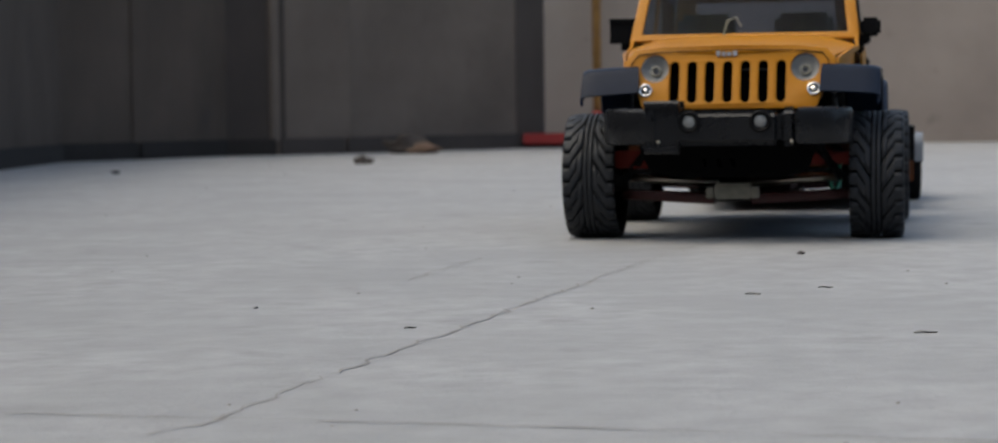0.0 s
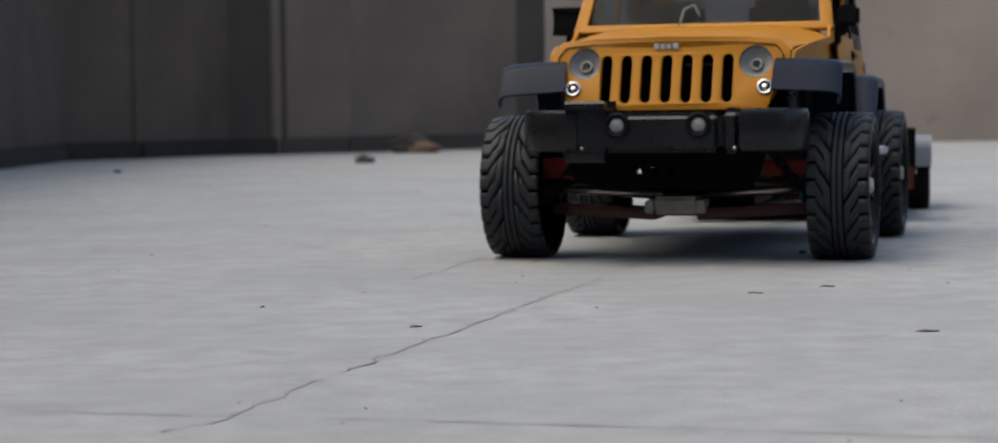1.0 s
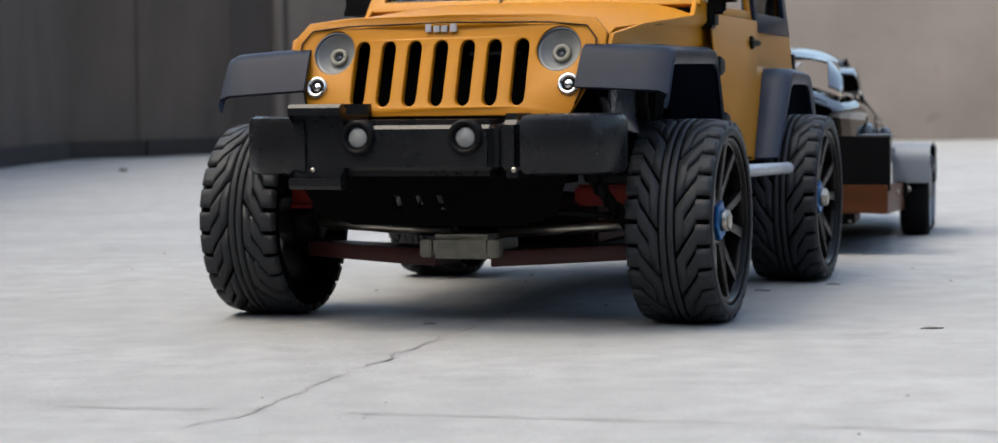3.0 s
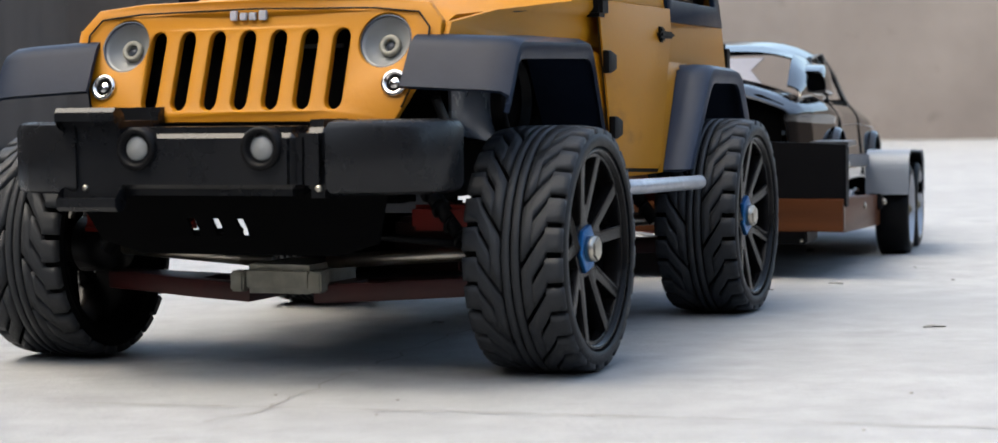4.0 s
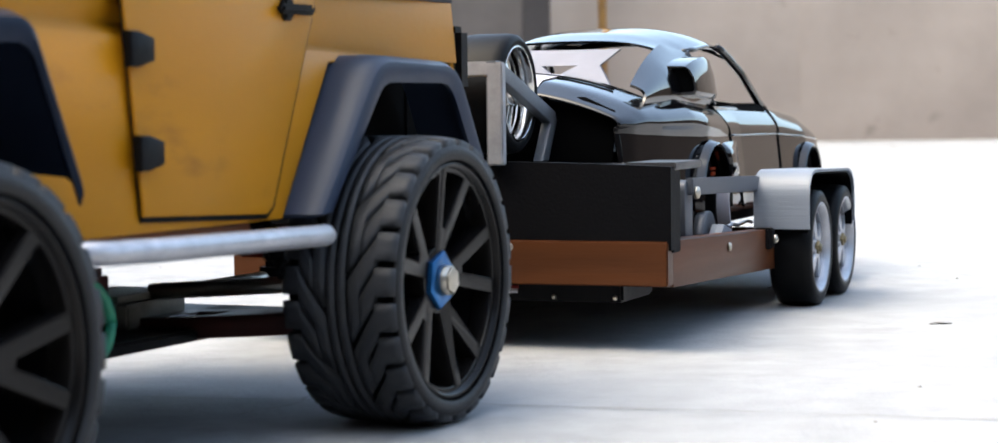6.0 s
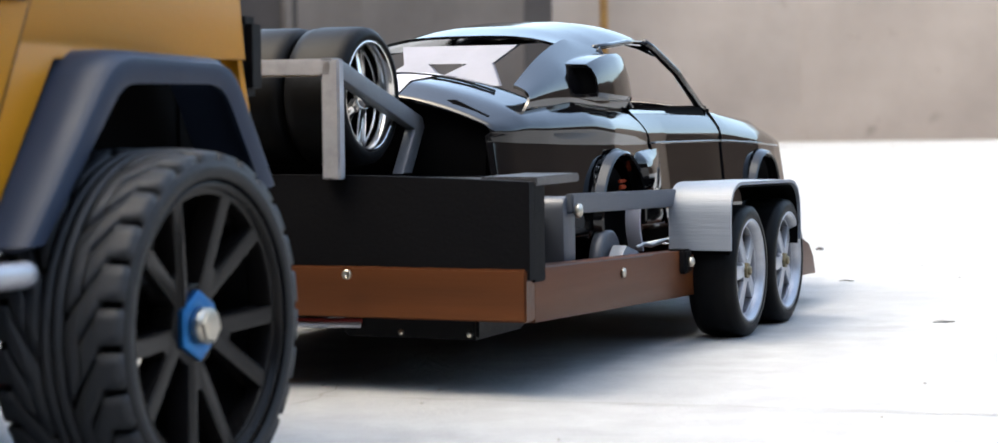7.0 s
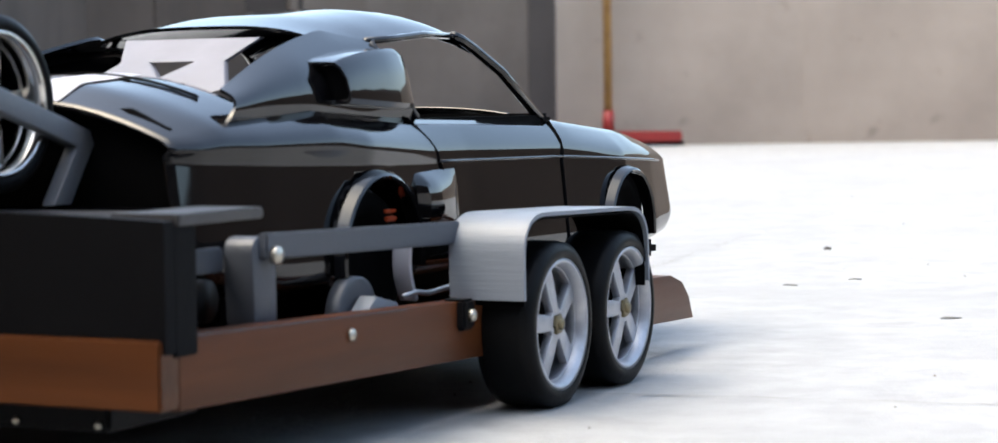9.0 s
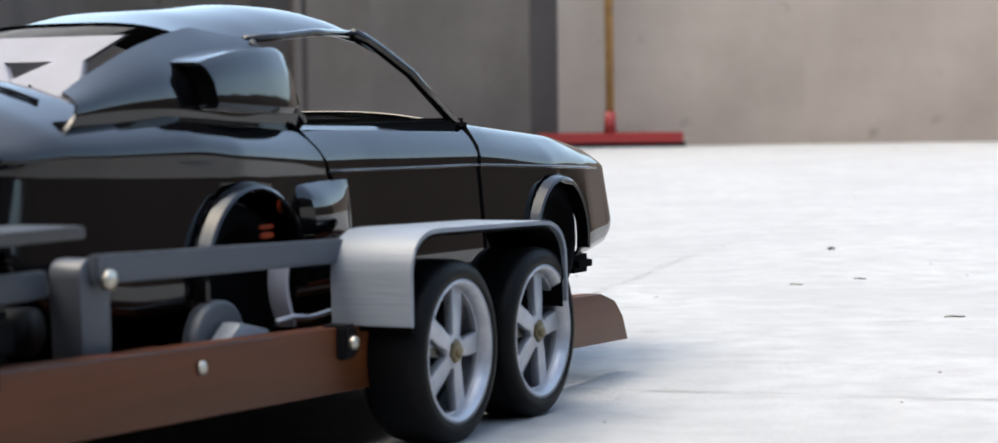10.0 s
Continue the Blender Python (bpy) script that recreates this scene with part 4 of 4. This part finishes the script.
    # rack of grey bars for the spare wheels
    for x in (0.031, -0.105):
        ring = [(y + 0.012, z) for y, z in ((-0.288, 0.0955), (-0.288, 0.149), (-0.281, 0.149), (-0.192, 0.1215), (-0.190, 0.117), (-0.205, 0.0955), (-0.214, 0.0955), (-0.199, 0.1165), (-0.280, 0.1415), (-0.280, 0.0955))]
        part("rack_side", plate(ring, [], 0.006, lambda u, v, w, x=x: (x + w, u, v), 0.0008), RACKGREY, t, "grey angled rack side")
        part("rack_upright", box(x - 0.0025, x + 0.0065, -0.2775, -0.2715, 0.0945, 0.149, 0.0008), SILVER, t, "bright metal upright")
    part("rack_bar", box(-0.105, 0.034, -0.2775, -0.268, 0.1415, 0.1495, 0.001), SILVER, t, "bright metal cross bar")
    wheels = []
    kinds = trailer_wheel_meshes()
    first = None
    for y in (0.0075, 0.0875):
        for s in (-1, 1):
            if first is None:
                w = part(kinds[0][0], kinds[0][1], kinds[0][2], t, kinds[0][3])
                subs = [part(n, b, m, w, lb) for n, b, m, lb in kinds[1:]]
                first = w
            else:
                w = share("wheel", first, t)
                for o in subs:
                    share(o.name.split(".")[0], o, w)
            wheels.append((w, s * 0.1345, y, 0.0359, s))
    return t, wheels


trailer, trailer_wheels = build_trailer()


def spare_wheels():
    out = []
    for i, x in enumerate((0.0165, -0.0165, -0.0495, -0.0825)):
        w = thing("spare_wheel", "slick-tyred spare wheel with a chromed five double-spoke rim", "wheel", "spare wheels on the rack")
        rim = plate(circle(0, 0, 0.0262, 56), spoke_holes(5, 0.0062, 0.0240, (0.25, 0.07, 0.06), 0.42, 0.20), 0.003, lambda u, v, q: (0.0105 + q - 0.006 * min(1, math.hypot(u, v) / 0.024), u, v), 0.0005)
        lathe([(0.0135, 0.0262), (0.0155, 0.0268), (0.015, 0.0250), (0.008, 0.0243), (-0.014, 0.0243), (-0.0145, 0.0262)], 56, rim, True)
        lathe([(0.006, 0.0065), (0.013, 0.006), (0.0135, 0.003), (0.012, 0.0025)], 24, rim)
        part("rim", rim, CHROME, w, "chromed double-spoke rim")
        part("tyre", lathe([(0.0140, 0.0260), (0.0158, 0.0275), (0.0156, 0.0300), (0.0135, 0.0325), (0.009, 0.0332), (-0.009, 0.0332), (-0.0135, 0.0325), (-0.0156, 0.0300), (-0.0158, 0.0275), (-0.014, 0.0260)], 64, None, True), SLICK, w, "slick dark tyre")
        part("inner_disc", lathe([(-0.006, 0.0242), (-0.005, 0.0242), (-0.005, 0.001)], 40), SHADE_BLACK, w)
        out.append((w, pose(x - 0.004, -0.2245, 0.1325, -14 * i, 0, 0)))
    return out


spares = spare_wheels()


# ---- the model car: an unglazed glossy fastback shell, tail towards the truck ----
def curve_of(ys, vs):
    return lambda y: float(np.interp(y, ys, vs))


LOW = curve_of([-0.186, -0.17, -0.13, 0.25, 0.31, 0.336], [0.078, 0.064, 0.058, 0.053, 0.058, 0.070])
WIDE = curve_of([-0.186, -0.175, -0.14, -0.066, -0.005, 0.04, 0.15, 0.228, 0.28, 0.318, 0.331, 0.337], [0.076, 0.083, 0.090, 0.0985, 0.0945, 0.0925, 0.0925, 0.0955, 0.0910, 0.085, 0.079, 0.072])
CREASE = curve_of([-0.186, -0.08, 0.0, 0.15, 0.31, 0.336], [0.112, 0.1085, 0.1050, 0.1035, 0.0970, 0.094])
SHOULDER = curve_of([-0.186, -0.16, -0.09, 0.0, 0.13, 0.17, 0.26, 0.31, 0.336], [0.1185, 0.1235, 0.1285, 0.1240, 0.1215, 0.1205, 0.1145, 0.1075, 0.1015])
SHOULDER_W = curve_of([-0.186, -0.16, -0.09, 0.0, 0.15, 0.25, 0.31, 0.336], [0.070, 0.0755, 0.0795, 0.0785, 0.0775, 0.075, 0.069, 0.062])
DECK = curve_of([-0.186, -0.168, -0.13, -0.10, 0.14, 0.17, 0.25, 0.31, 0.336], [0.1335, 0.1415, 0.1445, 0.145, 0.130, 0.1285, 0.1215, 0.1095, 0.1015])


def build_car():
    c = thing("model_car", "glossy black fastback model car body without glass, lashed on the trailer", "model car")
    ys = list(np.linspace(-0.186, 0.336, 132))
    arches = ((-0.064, 0.0665, 0.0340), (0.2280, 0.0625, 0.0310))

    def section(y):
        lo, wd, cr, sh, sw, dk = LOW(y), WIDE(y), CREASE(y), SHOULDER(y), SHOULDER_W(y), DECK(y)
        pts = []
        for t in np.linspace(0, 1, 13):
            pts.append((wd - 0.0055 * t - 0.003 * max(0, 0.12 - t) / 0.12, lo + (cr - lo) * t))
        for t in np.linspace(0, 1, 7)[1:]:
            hip = math.exp(-((y + 0.09) / 0.07) ** 2) * 0.0035 * math.sin(math.pi * t)
            pts.append((wd - 0.0055 * (1 - t) ** 3 + (sw - wd) * t ** 1.1 + hip, cr + (sh - cr) * t))
        for t in np.linspace(0, 1, 8)[1:]:
            pts.append((sw * (1 - t), sh + (dk - sh) * (1 - (1 - t) ** (2.0 if y < -0.1 else 2.6))))
        return pts
    bm = bmesh.new()
    rows = [section(y) for y in ys]
    full = [r + [(-x, z) for x, z in r[-2::-1]] for r in rows]
    n = len(full[0])
    vs = [[bm.verts.new((x, y, z)) for x, z in r] for y, r in zip(ys, full)]

    def inside(p):
        return any((p.y - a) ** 2 + (p.z - b) ** 2 < r * r for a, b, r in arches) and abs(p.x) > 0.05 and p.z < 0.112
    for i in range(len(vs) - 1):
        for j in range(n - 1):
            q = (vs[i][j], vs[i][j + 1], vs[i + 1][j + 1], vs[i + 1][j])
            m = sum((v.co for v in q), Vector()) / 4
            half = j if j < n // 2 else n - 2 - j
            if half >= 18 and -0.124 < m.y < 0.150:
                continue
            if not inside(m):
                bm.faces.new(q)
    bm.faces.new(vs[-1])
    for v in [v for v in bm.verts if not v.link_faces]:
        bm.verts.remove(v)
    for v in bm.verts:
        if v.is_boundary and abs(v.co.x) > 0.05:
            for a, b, r in arches:
                d = Vector((v.co.y - a, v.co.z - b))
                if d.length < r + 0.008 and v.co.z > LOW(v.co.y) + 0.001 and v.co.z < 0.112:
                    d = d.normalized() * r
                    v.co.y, v.co.z = a + d.x, b + d.y
    o = part("body", bm, CARBLACK, c, "glossy black lacquered body shell")
    sd = o.modifiers.new("shell", "SOLIDIFY")
    sd.thickness, sd.offset = 0.0014, -1
    # wheel arch lips
    for a, b, r in arches:
        for s in (-1, 1):
            rows = []
            for k in np.linspace(-0.15, math.pi + 0.15, 22):
                y = a + r * math.cos(k)
                rows.append([(s * (WIDE(a) + dx), a + (r + dr) * math.cos(k), b + (r + dr) * math.sin(k)) for dx, dr in ((-0.006, -0.0003), (0.0004, -0.0005), (0.0012, 0.0006), (0.0004, 0.0018), (-0.004, 0.0032))])
            part("arch_lip", grid(rows, None, 0.0008), CARBLACK, c)
    # tail panel, recessed under the deck edge
    part("tail_panel", plate([(-0.066, 0.092), (0.066, 0.092), (0.068, 0.122), (0.05, 0.130), (-0.05, 0.130), (-0.068, 0.122)], [], 0.003, lambda u, v, w: (u, -0.176 + w, v)), SHADE_BLACK, c, "black recessed tail panel")
    part("rear_bumper", box(-0.079, 0.079, -0.193, -0.178, 0.0845, 0.0935, 0.003), CARBLACK, c, "glossy black rear bumper")
    part("rear_valance", box(-0.07, 0.07, -0.18, -0.172, 0.066, 0.086, 0.003), SHADE_BLACK, c)
    # roof, quarter panels, pillars
    rows = []
    for y in np.linspace(-0.049, 0.094, 20):
        top = np.interp(y, [-0.060, -0.02, 0.03, 0.055, 0.075, 0.094], [0.1640, 0.1715, 0.1765, 0.1768, 0.1748, 0.1695])
        hw = np.interp(y, [-0.06, 0.0, 0.06, 0.094], [0.055, 0.062, 0.0630, 0.0625])
        edge = np.interp(y, [-0.06, -0.015, 0.04, 0.070, 0.083, 0.094], [0.1600, 0.1595, 0.1630, 0.1634, 0.1614, 0.1575])
        rows.append([(s * hw, y - 0.008 * (1 - s * s) * (y > 0.08) * -1, edge + (top - edge) * (1 - abs(s) ** 3.2)) for s in np.linspace(-1, 1, 21)])
    part("roof", grid(rows, None, 0.0016), CARBLACK, c, "glossy black roof skin")
    for s in (-1, 1):
        A, B, E = Vector((0.0645, -0.014, 0.1590)), Vector((0.0575, -0.047, 0.1632)), Vector((0.0655, -0.138, 0.1375))
        rows = []
        for u in np.linspace(0, 1, 22):
            top = A.lerp(B, u / 0.3) if u < 0.3 else B.lerp(E, (u - 0.3) / 0.7) + Vector((0, 0, 0.003 * math.sin(math.pi * (u - 0.3) / 0.7)))
            y = 0.006 + (-0.151 - 0.006) * u
            low = Vector((SHOULDER_W(y) - 0.001, y, SHOULDER(y) - 0.002))
            rows.append([(s * (p.x + 0.0065 * math.sin(math.pi * v) ** 0.9), p.y, p.z + 0.002 * math.sin(math.pi * v)) for v in np.linspace(0, 1, 14) for p in (top.lerp(low, v),)])
        part("quarter_panel", grid(rows, None, 0.0016), CARBLACK, c, "glossy black fastback quarter panel")
        # upper scoop over the quarter window: a hollow tapered box with a swept mouth
        sec = [(-0.0745, 0.1305, 0.1485, 0.0100, 0.3), (-0.068, 0.1302, 0.1500, 0.0104, 0.25), (-0.052, 0.1295, 0.1525, 0.0104, 0.1), (-0.034, 0.1288, 0.1545, 0.0098, 0.05), (-0.016, 0.1282, 0.1552, 0.0082, 0.0), (-0.008, 0.1280, 0.1546, 0.0058, 0.0), (-0.002, 0.1280, 0.1535, 0.0015, 0.0)]

        def ring(y, z0, z1, out, sweep, deep=0.0):
            lean = 0.0030 * (z1 - z0) / 0.026
            xs = ((0.076, z0), (0.0785 + out * 0.80, z0 + 0.0008), (0.0795 + out * 0.82, z0 + 0.0030), (0.0795 + out * 0.82 - lean * 0.4, (z0 + z1) / 2 + 0.002), (0.0795 + out * 0.72 - lean, z1 - 0.0022), (0.0775 + out * 0.66 - lean, z1), (0.0640, z1 + 0.0005))
            return [(s * x, y + deep + (x - 0.076) * sweep - (z - z0) * 0.22 , z) for x, z in xs]
        part("window_scoop", grid([ring(*q) for q in sec], None, 0.0013), CARBLACK, c, "glossy black side window scoop")
        edge = [Vector(p) for p in ring(*sec[0])[:6]] + [Vector((s * 0.070, sec[0][0] - 0.004, sec[0][2]))]
        mid = sum(edge, Vector()) / len(edge)
        lips = [[tuple(p) for p in edge + edge[:1]], [tuple(mid + (p - mid) * 0.80) for p in edge + edge[:1]], [tuple(mid + (p - mid) * 0.76 + Vector((0, 0.004, 0))) for p in edge + edge[:1]]]
        part("scoop_frame", grid(lips, None, 0.0008), CARBLACK, c)
        back = [[tuple(mid + (p - mid) * f + Vector((0, 0.0038, 0))) for p in edge + edge[:1]] for f in (0.80, 0.4, 0.02)]
        part("scoop_mouth", grid(back, None, 0.0006), SHADE_BLACK, c)
        # lower side scoop, swelling out of the flank
        rows = []
        for y in np.linspace(-0.024, 0.020, 12):
            d = 0.0065 * min(1.0, (0.020 - y) / 0.030) ** 0.7 * (0.3 if y < -0.0235 else 1)
            row = []
            for k in np.linspace(0, 1, 12):
                z = 0.1015 - 0.028 * k
                f = (1 - abs(2 * k - 1) ** 2.6)
                row.append((s * (0.0895 + (d + 0.001) * f), y + 0.004 * k, z))
            rows.append(row)
        part("side_scoop", grid(rows, None, 0.001), CARBLACK, c, "glossy black lower side scoop")
        # windscreen pillar, gutter, sill of the window opening
        part("pillar", rod([(s * 0.0632, 0.074, 0.1633), (s * 0.0633, 0.085, 0.1612), (s * 0.0645, 0.095, 0.1574), (s * 0.0690, 0.116, 0.1466), (s * 0.0755, 0.149, 0.1226)], 0.0026, 10), CARBLACK, c, "black windscreen pillar")
        part("gutter", rod([(s * 0.0635, -0.015, 0.1588), (s * 0.0638, 0.012, 0.1608), (s * 0.0638, 0.040, 0.1632), (s * 0.0632, 0.075, 0.1632)], 0.0016, 8), CARBLACK, c)
        part("window_sill", box(s * 0.067, s * 0.0778, 0.0, 0.146, 0.1185, 0.1245, 0.0015), SHADE_BLACK, c)
        part("rear_frame", rod([(s * 0.0655, -0.014, 0.1585), (s * 0.073, -0.003, 0.140), (s * 0.079, 0.004, 0.1245)], 0.0018, 8), CARBLACK, c)
        # door gaps
        for y0, y1 in ((0.024, 0.024), (0.150, 0.147)):
            pts = []
            for k in np.linspace(0, 1, 14):
                y = y0 + (y1 - y0) * k - (0.030 * (1 - k) ** 1.6 if y0 < 0.1 else -0.014 * max(0, 0.3 - k))
                z = SHOULDER(y) + 0.0005 + (LOW(y) + 0.002 - SHOULDER(y)) * k
                cr = CREASE(y)
                if z < cr:
                    tt = (z - LOW(y)) / (cr - LOW(y))
                    x = WIDE(y) - 0.0055 * tt
                else:
                    tt = (z - cr) / (SHOULDER(y) - cr)
                    x = WIDE(y) - 0.0055 * (1 - min(tt, 1)) ** 3 + (SHOULDER_W(y) - WIDE(y)) * min(tt, 1) ** 1.1
                pts.append((s * (x + 0.0001), y, z))
            part("door_gap", rod(pts, 0.0009, 6), SHADE_BLACK, c, "dark door gap")
        part("crease", rod([(s * (WIDE(y) - 0.0052), y, CREASE(y)) for y in np.linspace(0.006, 0.30, 24)], 0.0008, 6), CARBLACK, c, "sharp body crease")
        part("chin", box(s * 0.066, s * 0.088, 0.262, 0.285, 0.0435, 0.053, 0.003), SHADE_BLACK, c)
        # road wheels inside the arches
        for y, r in ((-0.064, 0.032), (0.228, 0.030)):
            w = part("road_wheel", lathe([(-0.012, 0.02), (-0.012, r - 0.002), (-0.008, r), (0.008, r), (0.012, r - 0.002), (0.012, 0.022), (0.007, 0.02), (0.006, 0.003)], 40), SHADE_BLACK, c, "dark wheel with a slick tyre")
            w.matrix_basis = pose(s * 0.078, y, 0.064)
        cal = box(s * 0.0895, s * 0.0915, -0.050, -0.040, 0.0845, 0.0862, 0.0006)
        box(s * 0.0895, s * 0.0915, -0.049, -0.040, 0.0810, 0.0832, 0.0006, cal)
        part("caliper", cal, ORANGE, c, "orange brake part")
    part("header", rod([(x, 0.094 + 0.007 * (1 - (x / 0.063) ** 2), 0.1576 + 0.0105 * (1 - abs(x / 0.063) ** 3)) for x in np.linspace(-0.063, 0.063, 13)], 0.0022, 8), CARBLACK, c)
    part("cowl", box(-0.078, 0.078, 0.146, 0.158, 0.1195, 0.1255, 0.002), SHADE_BLACK, c)
    seam = []
    for x in np.linspace(-0.056, 0.056, 25):
        y = -0.139
        r = section(y)[18:][::-1]
        seam.append((x, y, float(np.interp(abs(x), [p[0] for p in r], [p[1] for p in r])) + 0.0008))
    part("boot_seam", rod(seam, 0.0007, 6), SHADE_BLACK, c, "dark seam of the boot lid")
    # stripes on the boot lid
    for x in (-0.013, 0.013):
        rows = []
        for y in np.linspace(-0.184, -0.126, 12):
            r = section(y)
            zx = [(px, pz) for px, pz in r[18:]][::-1]
            rows.append([(x + d, y, float(np.interp(abs(x + d), [p[0] for p in zx], [p[1] for p in zx])) + 0.0006) for d in (-0.009, -0.0045, 0, 0.0045, 0.009)])
        part("stripe", grid(rows), WHITE, c, "white racing stripe")
    # white printed bracket inside the rear window
    br = plate([(-0.034, 0.160), (0.034, 0.160), (0.026, 0.150), (0.038, 0.138), (0.027, 0.136), (0.012, 0.1415), (0.004, 0.137), (-0.004, 0.137), (-0.012, 0.1415), (-0.027, 0.136), (-0.038, 0.138), (-0.026, 0.150)], [[(-0.013, 0.1505), (0.013, 0.1505), (0.0, 0.1425)]], 0.004, lambda u, v, w: (u, -0.055 + w - (0.160 - v) * 1.6, v))
    part("bracket", br, WHITE_SHADE, c, "white printed bracket in the rear window")
    part("chassis", box(-0.07, 0.07, -0.15, 0.26, 0.045, 0.058, 0.002), SHADE_BLACK, c)
    part("firewall", box(-0.075, 0.075, 0.16, 0.165, 0.058, 0.118, 0.001), SHADE_BLACK, c)
    part("inner_floor", box(-0.078, 0.078, -0.13, 0.16, 0.095, 0.098, 0.001), SHADE_BLACK, c)
    return c


model_car = build_car()


# ---- trailer and load set to their true size ----
TRUE, RISE = 0.975, 0.0032


def resize(root):
    """Scales the meshes under a thing about its base and raises them to their wheels' height."""
    done = set()
    for o in root.children_recursive:
        if o.data not in done:
            done.add(o.data)
            o.data.transform(Matrix.Diagonal((TRUE, TRUE, TRUE, 1)))
        o.location = o.location * TRUE
        if o.parent == root:
            o.location.z += RISE


for load in (trailer, model_car, *(w for w, m in spares)):
    resize(load)
    if load not in (trailer, model_car):
        for o in load.children:
            o.location.z -= RISE
trailer_wheels = [(w, x * TRUE, y * TRUE, r, s) for w, x, y, r, s in trailer_wheels]
spares = [(w, Matrix.Translation(m.translation * TRUE + Vector((0, 0, RISE))) @ m.to_3x3().to_4x4()) for w, m in spares]


# ---- movement ----
def along(rows):
    """Dense poses and the way covered, every tenth of a second."""
    ts = np.array([r[0] for r in rows], float)
    tt = np.round(np.arange(0, 10.01, 0.1), 2)

    def smooth(v):
        v = np.array(v, float)
        d = np.gradient(v, ts)
        out = []
        for t in tt:
            i = min(max(int(np.searchsorted(ts, t, side="right")) - 1, 0), len(ts) - 2)
            h = ts[i + 1] - ts[i]
            s = (t - ts[i]) / h
            out.append((2 * s ** 3 - 3 * s ** 2 + 1) * v[i] + (s ** 3 - 2 * s ** 2 + s) * h * d[i] + (3 * s ** 2 - 2 * s ** 3) * v[i + 1] + (s ** 3 - s ** 2) * h * d[i + 1])
        return np.array(out)
    x, y, a = (smooth([r[k] for r in rows]) for k in (1, 2, 3))
    way = np.concatenate([[0], np.cumsum(np.hypot(np.diff(x), np.diff(y)))])
    return tt, x, y, a, way


def motions():
    for body, rows, wheels, riders in ((truck, TRUCK, truck_wheels, []), (trailer, TRAILER, trailer_wheels, spares + [(model_car, Matrix())])):
        tt, x, y, a, way = along(rows)
        path = [(float(t), pose(x[i], y[i], 0, 0, 0, a[i])) for i, t in enumerate(tt)]
        walk(body, path[::2])
        for w, px, py, r, s in wheels:
            turn = 0 if s > 0 else 180
            phase = 17 * s + 40 * py
            # rolling forward, towards -y, turns a wheel about the x axis
            walk(w, [(float(t), Matrix.Translation((px, py, r)) @ pose(0, 0, 0, phase + math.degrees(way[i] / r), 0, 0) @ pose(0, 0, 0, 0, 0, turn)) for i, t in enumerate(tt)])
        for o, off in riders:
            walk(o, [(t, m @ off) for t, m in path[::2]])


motions()
